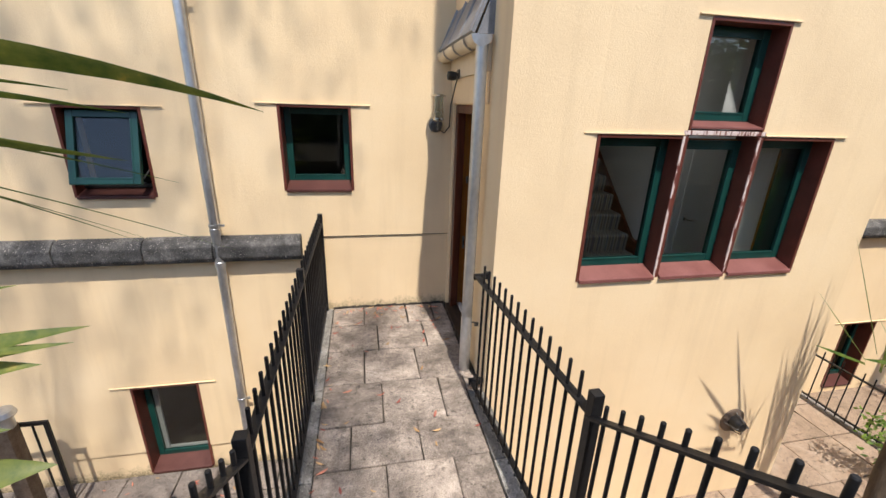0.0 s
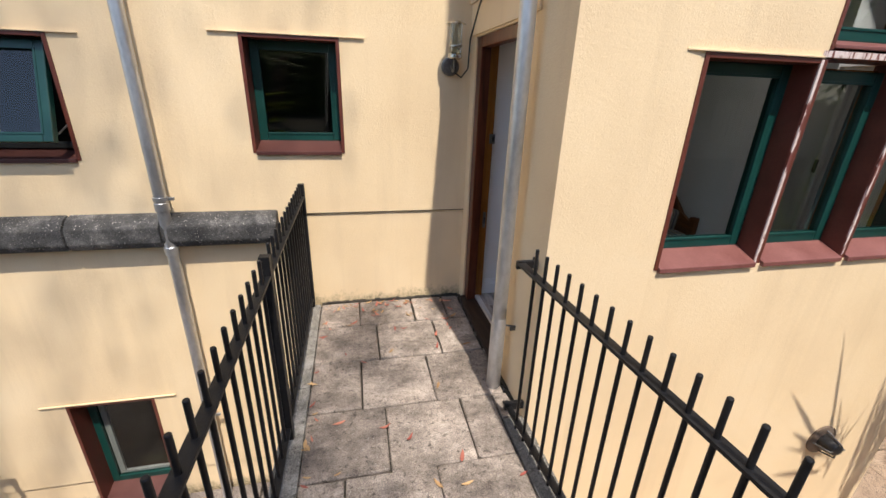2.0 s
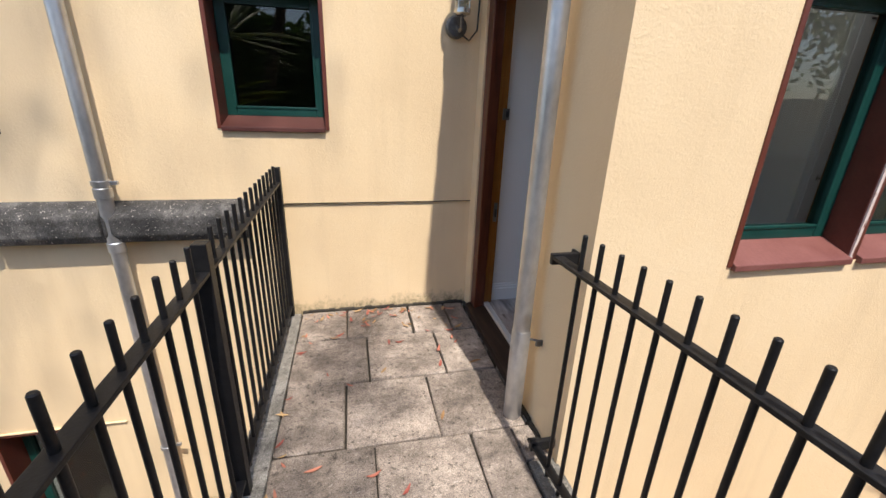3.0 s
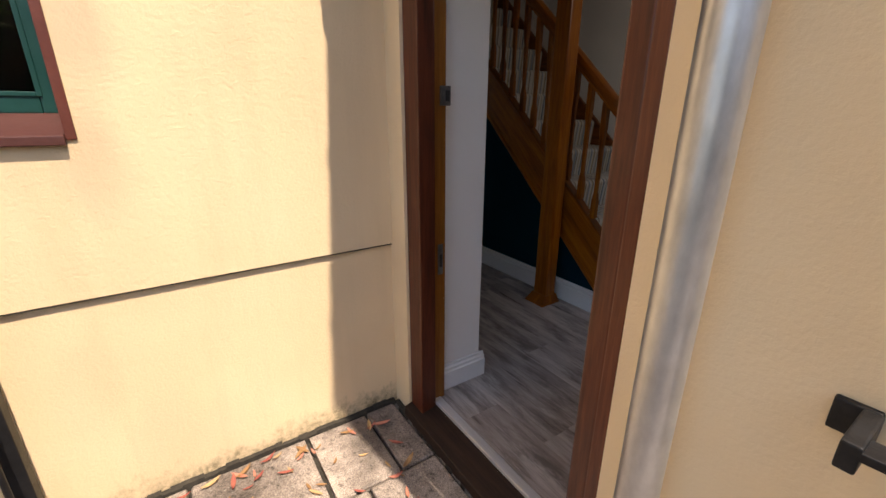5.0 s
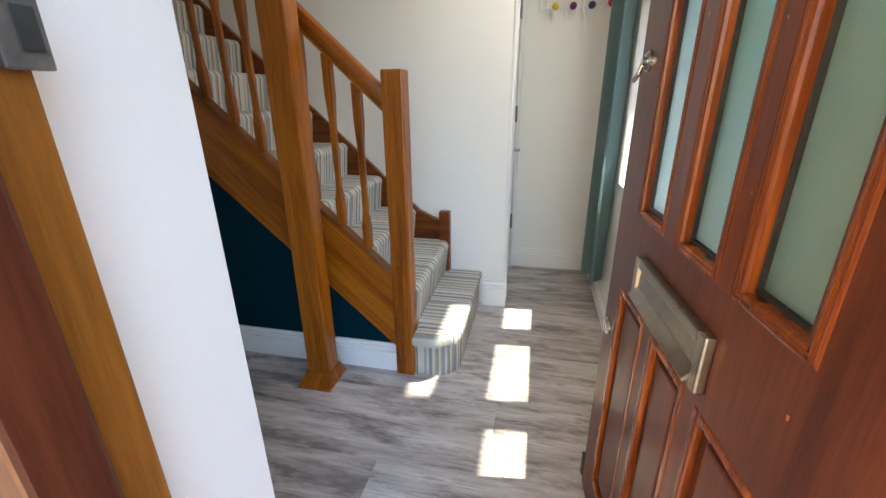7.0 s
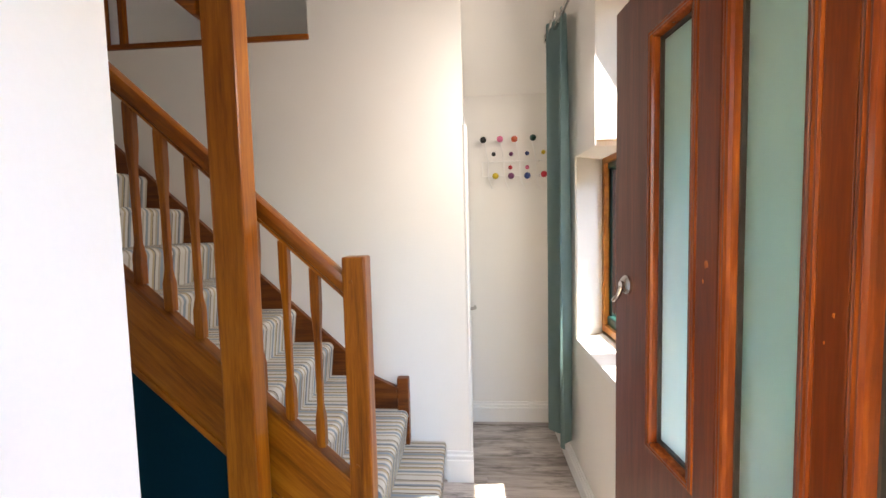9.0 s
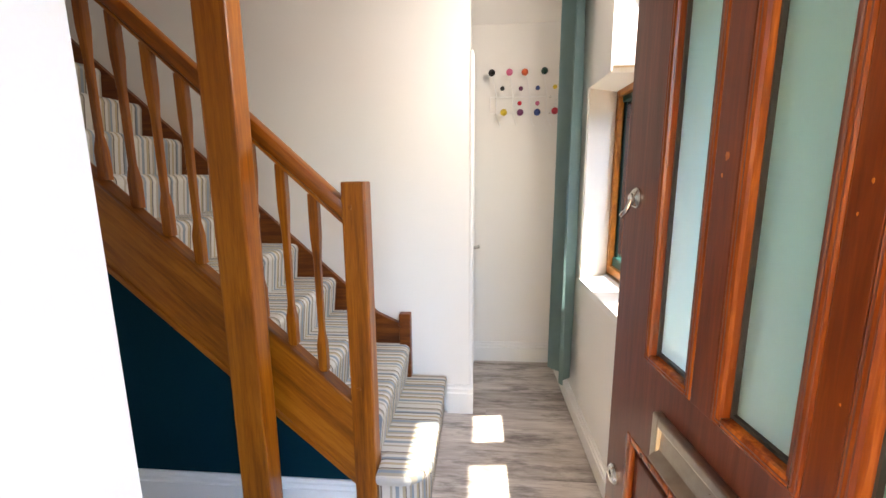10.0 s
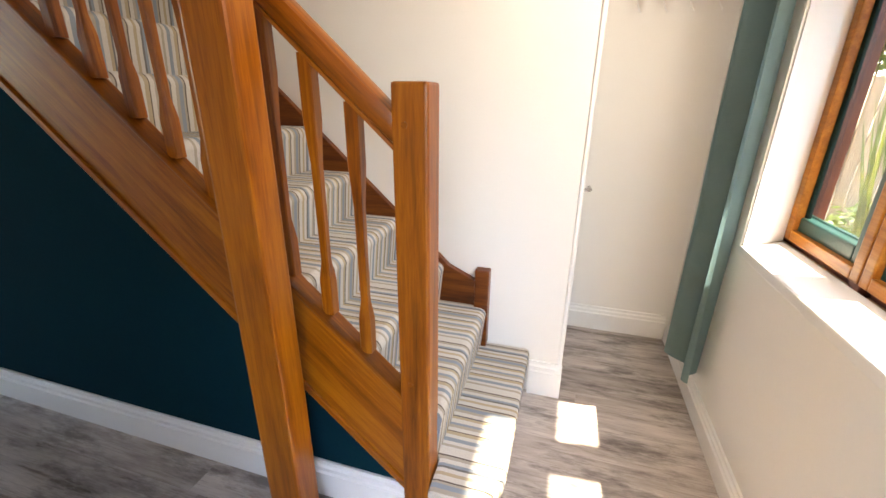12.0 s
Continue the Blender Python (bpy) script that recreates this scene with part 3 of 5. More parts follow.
structure("ceiling_slope", prism([(3.753, 2.245), (2.985, 2.86), (2.70, 2.86), (2.70, 2.95), (3.02, 2.95), (3.753, 2.36)], "y", YI + 0.0065, 3.6195), WHITE, "white sloping ceiling over the passage", "ceiling")
# white shaft under the added roof opening, to lead daylight down
shaft = bmesh.new()
for a, b, c, d in ((SKYHOLE[0] - 0.03, SKYHOLE[0], SKYHOLE[2], SKYHOLE[3]), (SKYHOLE[1], SKYHOLE[1] + 0.03, SKYHOLE[2], SKYHOLE[3]), (SKYHOLE[0], SKYHOLE[1], SKYHOLE[2] - 0.03, SKYHOLE[2]), (SKYHOLE[0], SKYHOLE[1], SKYHOLE[3], SKYHOLE[3] + 0.03)):
    box(a, b, c, d, 4.0, TOP, 0, shaft)
structure("wall_added_light_shaft", shaft, WHITE, "white lining of an unseen roof opening added to light the stair head")
structure("landing_floor", box(3.16, 3.754, 4.39, 6.594, 2.22, 2.365), WHITE, "white edge of the upper landing floor", "floor")
structure("landing_floor_north", box(XI + 0.006, 3.10, 5.99, 6.594, 2.22, 2.365), WHITE, "upper landing floor at the stair head", "floor")
# doorway reveal, plastered
structure("wall_reveal_north", box(1.206, XI, 3.950, 3.967, 0.0, 1.93), WHITE, "white plastered side of the doorway", "wall")
structure("wall_reveal_south", box(1.206, XI, 3.060, 3.074, 0.0, 1.93), WHITE, "white plastered side of the doorway behind the door", "wall")
structure("wall_reveal_head", box(1.206, XI, 3.074, 3.950, 1.89, 1.906), WHITE, "white plastered head of the doorway", "wall")
# window reveals inside
structure("wall_window_reveal_east", prism([(3.155, YI), (3.270, 2.888), (3.45, 2.888), (3.45, YI)], "z", 0.8125, 1.7435), WHITE, "white plastered window reveal", "wall")
structure("wall_window_reveal_head_east", prism([(2.865, 2.892), (3.265, 2.892), (3.160, YI - 0.001), (2.865, YI - 0.001)], "z", 1.7445, 1.7655), WHITE, "white plastered head of the window recess", "wall")
structure("wall_window_reveal_head_west", box(1.69, 2.275, 2.892, YI - 0.001, 1.7445, 1.7655), WHITE, "white plastered head of the window recess", "wall")
structure("window_sill_inner", prism([(1.69, 2.886), (3.262, 2.886), (3.165, YI + 0.007), (1.69, YI + 0.007)], "z", 0.780, 0.812, 0.004), GLOSSWHITE, "white painted deep window sill", "sill")

structure("wall_high_reveal_east", box(2.831, 2.8495, 2.892, YI - 0.001, 1.767, 2.40), WHITE, "white plastered side of the upper window recess", "wall")
structure("wall_high_reveal_west", box(2.2875, 2.319, 2.892, YI - 0.001, 1.767, 2.40), WHITE, "white plastered side of the upper window recess", "wall")

# glazed door out of view, added as a light source for the hall
nd = thing("added_back_door", (1.77, 6.7, 0.16), "unseen white framed glazed door, added to light the hall", "door", kind="structure")
part("frame", frame_bm("y", 6.70, 6.75, *NORTHLIGHT, 0.06, 0.004), GLOSSWHITE, nd)
part("pane", box(1.555, 1.985, 6.722, 6.728, 0.215, 1.895), WINDOWGLASS, nd).visible_shadow = False

# rooms behind the other windows, their dimness painted as a near-black surface
structure("wall_back_room", wall_grid("y", 6.0, 6.1, -7.0, 1.06, -2.0, TOP), DARKROOM, "far wall of the rooms inside, painted near-black for shade")
structure("floor_back_room", box(-7.0, 1.06, YB + 0.33, 6.0, 0.3, 0.5), DARKROOM, "floor between the storeys, painted near-black for shade", "floor")
structure("floor_back_room_low", box(-7.0, 1.06, YB + 0.33, 6.0, -2.0, -1.9), DARKROOM, "floor of the lower rooms, painted near-black for shade", "floor")
structure("floor_east_room", box(4.03, 10.0, YB + 0.33, 6.5, -2.0, -1.9), DARKROOM, "floor of the room inside, painted near-black for shade", "floor")
structure("ceiling_east_room", box(4.03, 10.0, YB + 0.33, 6.5, 0.3, 0.5), DARKROOM, "ceiling of the room inside, painted near-black for shade", "ceiling")

# ground, walkway, steps
structure("ground", box(-40, 60, -60, 40, -2.3, -1.86), SOIL, "dark garden soil round the house", "ground")
structure("pavement_courtyard", box(-7.0, -0.10, -1.0, YB, -1.86, YARD - 0.022), JOINT, "dark earth bed under the courtyard paving", "pavement")
structure("pavement_terrace", box(1.10, 5.72, -2.0, 4.05, -1.86, TERR - 0.022), JOINT, "dark earth bed under the terrace paving", "pavement")
structure("pavement_low", box(5.72, 10.0, -2.0, YB, -1.86, YARD + 0.0), WARMSTONE, "warm brown paving beyond the fence", "pavement")
structure("walkway", box(-0.135, 1.068, 1.40, YB, -0.22, -0.022), JOINT, "raised walkway of old stone on a masonry base", "pavement")
structure("walkway_base", box(-0.09, 1.06, -0.9, YB, -1.86, -0.22), STUCCO, "cream rendered base under the walkway", "wall")
structure("garden_bank", box(-8.0, 9.0, -14.0, -0.9, -1.86, 0.70), SOIL, "planted garden bank above the steps", "ground")
STEPS = thing("entrance_steps", (0.48, 0.25, -0.02), "worn stone steps leading down to the walkway", "steps", kind="structure")
for k in range(4):
    part("step", box(-0.11, 1.068, -0.9, 1.40 - 0.285 * k, -0.02 + 0.175 * k, -0.02 + 0.175 * (k + 1), 0.008), SLAB, STEPS)

def ledge(x0, x1, n, rnd):
    t = thing("stone_ledge", ((x0 + x1) / 2, YB, 0.54), "dark weathered stone ledge with white lichen along the wall", "ledge", kind="structure")
    x = x0
    for i in range(n):
        e = x1 if i == n - 1 else x + (x1 - x0) / n * rnd.uniform(0.85, 1.15)
        prof = [(YB + 0.02, 0.535), (YB - 0.085, 0.555), (YB - 0.11, 0.60), (YB - 0.11, 0.70), (YB - 0.06, 0.755), (YB + 0.02, 0.775)]
        part("stone", prism(prof, "x", x + 0.004, e - 0.004, 0.012), LEDGE, t)
        x = e


ledge(-4.6, -0.27, 7, random.Random(3))
ledge(5.2, 9.6, 6, random.Random(5))


# ---------------------------------------------------------------- windows
def sash(parent, u0, u1, z0, z1, y, w=0.05, glass=WINDOWGLASS, inner=None, hinge_tilt=0.0):
    """Green casement with its pane; a tilt opens it outwards at the foot."""
    items = [("sash", frame_bm("y", y, y + 0.045, u0, u1, z0, z1, w, 0.006), GREEN),
             ("glazing_bead", frame_bm("y", y - 0.004, y + 0.01, u0 + w - 0.008, u1 - w + 0.008, z0 + w - 0.008, z1 - w + 0.008, 0.012, 0.002), GREEN),
             ("pane", box(u0 + w - 0.004, u1 - w + 0.004, y + 0.016, y + 0.022, z0 + w - 0.004, z1 - w + 0.004), glass)]
    made = []
    for name, bm, mat in items:
        if hinge_tilt:
            bmesh.ops.rotate(bm, verts=bm.verts, cent=(0, y, z1), matrix=Matrix.Rotation(radians(hinge_tilt), 3, "X"))
        made.append(part(name, bm, mat, parent))
    return made


def drip(parent, x0, x1, z, y):
    part("drip_mould", box(x0, x1, y - 0.014, y + 0.004, z - 0.003, z + 0.005, 0.0015), STUCCO, parent, "thin projecting plaster drip above the opening")


def lining(parent, x0, x1, z0, z1, y, depth, t=0.022, sill=DARKSILL):
    """Maroon boards that line the opening, and a sloping sill."""
    part("lining_board", box(x0, x0 + t, y - 0.006, y + depth, z0, z1, 0.003), MAROON, parent)
    part("lining_board", box(x1 - t, x1, y - 0.006, y + depth, z0, z1, 0.003), MAROON, parent)
    part("head_board", box(x0 + t, x1 - t, y - 0.006, y + depth, z1 - t, z1, 0.003), MAROON, parent)
    part("sill", prism([(y - 0.02, z0 - 0.012), (y + depth, z0 - 0.012), (y + depth, z0 + 0.075), (y - 0.02, z0 + 0.012)], "x", x0 + t, x1 - t, 0.003), sill, parent, "sloping weathered maroon sill")


def window(name, w, label, y=YB, depth=0.20, tilt=0.0, hood=True):
    x0, x1, z0, z1 = w
    t = thing(name, ((x0 + x1) / 2, y, z0), label, "window", kind="structure")
    lining(t, x0, x1, z0, z1, y, depth)
    if tilt:
        part("fixed_frame", frame_bm("y", y + 0.10, y + 0.15, x0 + 0.022, x1 - 0.022, z0 + 0.06, z1 - 0.022, 0.035, 0.004), BLACKPLASTIC, t)
        sash(t, x0 + 0.05, x1 - 0.05, z0 + 0.10, z1 - 0.035, y + 0.05, 0.05, hinge_tilt=tilt)
        part("stay", tube((x1 - 0.06, y + 0.11, z0 + 0.22), (x1 - 0.055, y - 0.05, z0 + 0.16), 0.006, 8), STEELDARK, t, "steel window stay")
    else:
        sash(t, x0 + 0.022, x1 - 0.022, z0 + 0.06, z1 - 0.022, y + 0.155, 0.052)
    if hood:
        drip(t, x0 - 0.165, x1 + 0.155, z1 + 0.004, y)
    return t


window("window_1", W1, "small green casement tilted open in a maroon surround", tilt=-17)
window("window_2", W2, "small closed green casement in a maroon surround")
window("window_3", W3, "low green casement in a maroon surround above the courtyard")
part("inner_frame", frame_bm("y", YB + 0.19, YB + 0.215, W3[0] + 0.06, W3[1] - 0.03, W3[2] + 0.08, W3[3] - 0.03, 0.055, 0.004), GLOSSWHITE, bpy.data.objects["window_3"], "pale inner window frame")
window("window_4", W4, "low green casement in a maroon surround beyond the fence")

# the group of four lights that gives on to the hall
G = thing("window_5", (2.56, YW, 0.80), "group of four green casements in flaking maroon timber", "window", kind="structure")
lights = ((1.674, 2.262, 0.798, 1.766), (2.310, 2.828, 0.798, 1.752), (2.872, 3.447, 0.798, 1.766), (2.305, 2.832, 1.812, 2.428))
FY = YW + 0.114
for i, (x0, x1, z0, z1) in enumerate(lights):
    a = x0 + (0.022 if i in (0,) else 0.0)
    b = x1 - (0.022 if i in (2,) else 0.0)
    part("sill", prism([(YW - 0.02, z0 - 0.012), (FY + 0.03, z0 - 0.012), (FY + 0.03, z0 + 0.075), (YW - 0.02, z0 + 0.012)] if i != 3 else [(YW - 0.008, z0 - 0.004), (FY + 0.03, z0 - 0.004), (FY + 0.03, z0 + 0.05), (YW - 0.008, z0 + 0.01)], "x", a, b, 0.003), SILLPAINT, G, "sloping weathered maroon sill")
    sash(G, a, b, z0 + (0.06 if i != 3 else 0.04), z1 - 0.022, FY, 0.055)
    # timber frame as it shows from the hall
    if i == 2:
        # filler stile that hides the plaster behind, painted dark as if in shade
        part("inner_stile", box(3.215, 3.424, FY + 0.024, FY + 0.034, z0 + 0.062, z1 - 0.024, 0.003), SHADEDGREEN, G, "wide green filler stile inside, with shade put into its paint")
        a, b = a - 0.028, 3.262
    part("inner_frame", frame_bm("y", FY + 0.036, FY + 0.064, a - 0.005, b + 0.005, z0 + 0.03, z1 - 0.012, 0.038, 0.005), PINE_X, G, "honey varnished timber frame inside")
part("lining_board", box(1.674, 1.696, YW - 0.006, FY + 0.060, 0.798, 1.766, 0.003), MAROON, G)
part("lining_board", box(3.425, 3.447, YW - 0.006, FY + 0.060, 0.798, 1.766, 0.003), MAROON, G)
part("lining_board", box(2.287, 2.305, YW - 0.006, FY + 0.060, 1.80, 2.428, 0.003), MAROON, G)
part("lining_board", box(2.832, 2.850, YW - 0.006, FY + 0.060, 1.80, 2.428, 0.003), MAROON, G)
for a, b, z in ((1.696, 2.262, 1.766), (2.872, 3.425, 1.766), (2.305, 2.832, 2.428)):
    part("head_board", box(a, b, YW - 0.006, FY + 0.060, z - 0.022, z, 0.003), MAROON, G)
for a in (2.262, 2.828):
    m = part("mullion", box(a, a + 0.046, YW + 0.002, FY + 0.060, 0.79, 1.766, 0.004), MAROON, G)
    part("flaked_face", box(a + 0.002, a + 0.018, YW - 0.004, YW + 0.004, 0.80, 1.76, 0.002), FLAKED, m, "flaking bare timber face")
m = part("transom", box(2.262, 2.874, YW + 0.002, FY + 0.060, 1.766, 1.80, 0.004), MAROON, G)
part("flaked_face", box(2.262, 2.874, YW - 0.004, YW + 0.004, 1.77, 1.797, 0.002), FLAKED, m, "flaking bare timber face")
drip(G, 1.578, 2.262, 1.770, YW)
drip(G, 2.874, 3.537, 1.772, YW)
drip(G, 2.197, 2.905, 2.434, YW)


# ---------------------------------------------------------------- doorway and front door
FR = thing("door_frame", (1.14, 3.52, 0.03), "dark red-brown timber door frame with honey rebate", "door frame", kind="structure")
part("jamb", box(1.080, 1.146, 3.874, 3.965, 0.03, 1.904, 0.006), FRAMEWOOD, FR)
part("jamb", box(1.080, 1.146, 3.110, 3.161, 0.03, 1.904, 0.006), FRAMEWOOD, FR)
part("outer_bead", box(1.074, 1.146, 3.076, 3.110, 0.03, 1.904, 0.004), FRAMEWOOD, FR)
part("head", box(1.080, 1.146, 3.161, 3.874, 1.840, 1.904, 0.006), FRAMEWOOD, FR)
part("rebate", box(1.146, 1.206, 3.900, 3.965, 0.03, 1.904, 0.003), REBATE, FR, "honey coloured timber rebate")
part("rebate", box(1.146, 1.206, 3.076, 3.154, 0.03, 1.904, 0.003), DOORTRIM, FR, "orange varnished hinge side rebate")
part("rebate", box(1.146, 1.206, 3.154, 3.900, 1.865, 1.904, 0.003), REBATE, FR)
part("draught_seal", box(1.1465, 1.156, 3.1565, 3.163, 0.06, 1.84, 0.002), BLACKPLASTIC, FR, "dark rubber draught seal")
# added strip that blocks a light leak between door and rebate
part("leak_stop", box(1.178, 1.204, 3.154, 3.1655, 0.06, 1.84, 0.002), BLACKPLASTIC, FR, "dark strip added to stop a light leak behind the door")
pl = part("strike_plate", box(1.180, 1.218, 3.889, 3.901, 1.250, 1.312, 0.002), STEELDARK, FR, "dark steel strike plate")
part("keep", box(1.196, 1.212, 3.8865, 3.8895, 1.264, 1.298, 0.001), BLACKPLASTIC, pl)
pl = part("strike_plate", box(1.172, 1.194, 3.896, 3.901, 0.64, 0.76, 0.001), STEELDARK, FR, "dark steel strike plate")
part("keep", box(1.178, 1.189, 3.8945, 3.8965, 0.67, 0.72, 0.0005), BLACKPLASTIC, pl)
part("threshold", prism([(1.045, 0.0), (1.15, 0.0), (1.15, 0.066), (1.045, 0.045)], "y", 3.076, 3.965, 0.004), THRESHWOOD, FR, "dark worn timber threshold")
part("threshold_strip", box(1.151, 1.185, 3.155, 3.899, 0.055, 0.080, 0.004), ALUMINIUM, FR, "scuffed aluminium threshold strip")

DX0, DX1, DY0, DY1, DZ0, DZ1 = 1.172, 1.954, 3.166, 3.214, 0.085, 1.860
DOOR = thing("front_door", (1.166, 3.163, 0.085), "red-brown panelled door standing open with frosted lights", "door")
DOOR.rotation_euler = (0, 0, radians(4.2))
LITES = ((1.310, 1.424), (1.494, 1.608), (1.692, 1.808))
LZ0, LZ1 = 1.006, 1.750
PANELS = ((1.265, 1.455), (1.500, 1.650), (1.695, 1.862))
PZ0, PZ1 = 0.20, 0.805
part("leaf", wall_grid("y", DY0, DY1, DX0, DX1, DZ0, DZ1, [(a, b, LZ0, LZ1) for a, b in LITES] + [(a, b, PZ0, PZ1) for a, b in PANELS]), DOORWOOD, DOOR)
for a, b in LITES:
    part("moulding", frame_bm("y", DY1 - 0.020, DY1 + 0.003, a - 0.022, b + 0.014, LZ0 - 0.016, LZ1 + 0.016, 0.018, 0.006), DOORTRIM, DOOR, "orange varnished glazing moulding")
    part("moulding", frame_bm("y", DY0 - 0.003, DY0 + 0.016, a - 0.022, b + 0.014, LZ0 - 0.016, LZ1 + 0.016, 0.018, 0.006), DOORTRIM, DOOR)
    # raised dark strips paint the shade of the lines cut in the moulding
    for k in (0.0045, 0.0105):
        part("groove", frame_bm("y", DY1 + 0.0026, DY1 + 0.0036, a - 0.022 + k, b + 0.014 - k, LZ0 - 0.016 + k, LZ1 + 0.016 - k, 0.0016), FRAMEWOOD, DOOR, "thin dark strip painted as the shade of a cut in the moulding")
    part("putty_line", frame_bm("y", DY1 - 0.020, DY1 - 0.013, a + 0.001, b - 0.001, LZ0 + 0.001, LZ1 - 0.001, 0.006), BLACKPLASTIC, DOOR, "dark glazing line")
    part("frosted_pane", box(a - 0.002, b + 0.002, 3.187, 3.193, LZ0 - 0.002, LZ1 + 0.002), FROSTED, DOOR, "pale frosted glass")
for a, b in ((1.438, 1.472), (1.622, 1.670)):
    part("mullion_face", box(a, b, DY1 - 0.002, DY1 + 0.0022, LZ0 - 0.014, LZ1 + 0.014, 0.001), MULLIONWOOD, DOOR, "worn orange varnish on the mullion")
for a, b in PANELS:
    part("panel", box(a - 0.003, b + 0.003, 3.179, 3.201, PZ0 - 0.003, PZ1 + 0.003), DOORWOOD, DOOR)
    part("panel_moulding", frame_bm("y", DY1 - 0.014, DY1 + 0.0015, a - 0.006, b + 0.006, PZ0 - 0.006, PZ1 + 0.006, 0.018, 0.005), DOORTRIM, DOOR)
    part("panel_moulding", frame_bm("y", DY0 - 0.004, DY0 + 0.010, a - 0.006, b + 0.006, PZ0 - 0.006, PZ1 + 0.006, 0.018, 0.005), DOORTRIM, DOOR)
    part("raised_field", box(a + 0.03, b - 0.03, 3.174, 3.207, PZ0 + 0.03, PZ1 - 0.03, 0.006), DOORWOOD, DOOR)
lb = part("letterbox", frame_bm("y", DY1, DY1 + 0.016, 1.442, 1.748, 0.838, 0.928, 0.020, 0.004), OLDNICKEL, DOOR, "worn dull nickel letterbox plate")
part("flap", prism([(DY1 + 0.002, 0.912), (DY1 + 0.008, 0.912), (DY1 + 0.010, 0.868), (DY1 + 0.026, 0.850), (DY1 + 0.023, 0.845), (DY1 + 0.003, 0.860)], "x", 1.460, 1.732, 0.001), OLDNICKEL, lb, "curled nickel flap")
lk = part("latch", lathe((1.897, DY1, 1.292), [(0.020, 0), (0.020, 0.005), (0.016, 0.010), (0.009, 0.012), (0.009, 0.016)], 24, "y"), CHROME, DOOR, "nickel latch rose", True)
part("lever", sweep([(1.897, DY1 + 0.013, 1.288), (1.899, DY1 + 0.017, 1.275), (1.903, DY1 + 0.019, 1.266), (1.910, DY1 + 0.021, 1.261), (1.917, DY1 + 0.022, 1.256)], [0.0052, 0.0050, 0.0048, 0.0055, 0.0045], 10), CHROME, lk, "curved nickel lever", True)
part("lock_cylinder", lathe((1.908, DY1, 0.674), [(0.022, 0), (0.022, 0.006), (0.018, 0.011), (0.008, 0.012), (0.008, 0.004)], 24, "y"), CHROME, DOOR, "round nickel escutcheon", True)
part("edge_bolt", box(1.952, 1.974, 3.176, 3.220, 0.105, 0.185, 0.006), BLACKPLASTIC, DOOR, "small black bolt at the foot of the door")
part("hinge_edge", box(1.1685, 1.1722, DY0 + 0.001, DY1 - 0.001, DZ0, DZ1), DOORTRIM, DOOR, "orange varnished hinge edge")
for z in (0.30, 1.04, 1.68):
    h = part("hinge", tube((1.163, 3.163, z - 0.046), (1.163, 3.163, z + 0.046), 0.0062, 14), WORNBRASS, DOOR, "brass butt hinge", True)
    for k in range(5):
        part("knuckle", lathe((1.163, 3.163, z - 0.045 + 0.0182 * k), [(0.0062, 0), (0.0074, 0.001), (0.0074, 0.016), (0.0062, 0.017)], 14), WORNBRASS, h, "", True)
    part("hinge_leaf", box(1.1672, 1.1687, 3.168, 3.196, z - 0.045, z + 0.045), STEELDARK, h, "dark steel hinge leaf")
    part("hinge_leaf", box(1.150, 1.1615, 3.1545, 3.1565, z - 0.045, z + 0.045), WORNBRASS, h)
    for dz in (-0.036, -0.012, 0.012, 0.036):
        part("screw", lathe((1.1672, 3.187 + (0.004 if abs(dz) > 0.02 else -0.004), z + dz), [(0.0045, 0), (0.0035, -0.0015)], 10, "x"), CHROME, h)
for a, b in ((0.86, 0.905), (0.94, 0.985)):
    part("old_mortise", box(1.1672, 1.1686, 3.178, 3.198, a, b), DOORWOOD, DOOR, "dark patch of an old hinge mortise")

crnd = random.Random(77)
for cx, cz, cr in ((1.452, 1.33, 0.0016), (1.461, 1.30, 0.0012), (1.447, 1.12, 0.0012), (1.645, 1.36, 0.0045), (1.652, 1.335, 0.002), (1.30, 0.93, 0.0025)):
    own = B()
    ring = [own.verts.new((cx + cr * crnd.uniform(0.5, 1.0) * math.cos(k * 0.785), DY1 + 0.0027, cz + cr * crnd.uniform(1.0, 1.9) * math.sin(k * 0.785))) for k in range(8)]
    back = [own.verts.new((v.co.x, DY1 + 0.0015, v.co.z)) for v in ring]
    own.faces.new(ring)
    for k in range(8):
        own.faces.new((ring[k], ring[(k + 1) % 8], back[(k + 1) % 8], back[k]))
    part("chip", own, PINE_X, DOOR, "chipped varnish showing bare wood")

# cupboard door in the passage
CD = thing("cupboard_door", (3.46, 3.63, FL), "plain white painted cupboard door with steel hinges", "door", kind="")
part("leaf", box(3.215, 3.705, 3.632, 3.668, FL + 0.01, 1.865, 0.003), GLOSSWHITE, CD)
for a, b, c, d in ((3.163, 3.215, FL, 1.918), (3.705, 3.745, FL, 1.918), (3.215, 3.705, 1.868, 1.918)):
    part("casing", box(a, b, 3.600, 3.6195, c, d, 0.004), GLOSSWHITE, CD)
for z in (0.42, 1.13, 1.72):
    part("hinge", box(3.690, 3.712, 3.612, 3.631, z - 0.05, z + 0.05, 0.003), STEELDARK, CD, "steel hinge")
h = part("handle_rose", lathe((3.25, 3.632, 0.955), [(0.02, 0), (0.02, -0.008), (0.012, -0.012)], 16, "y"), CHROME, CD, "", True)
part("handle", sweep([(3.25, 3.622, 0.955), (3.25, 3.585, 0.955), (3.27, 3.575, 0.953), (3.34, 3.575, 0.950)], 0.008, 8), CHROME, h, "nickel lever handle", True)


# ---------------------------------------------------------------- the stair
RISE, GO, Y1 = 0.1768, 0.1914, 3.740
Z1 = 0.288                           # top of the bottom step
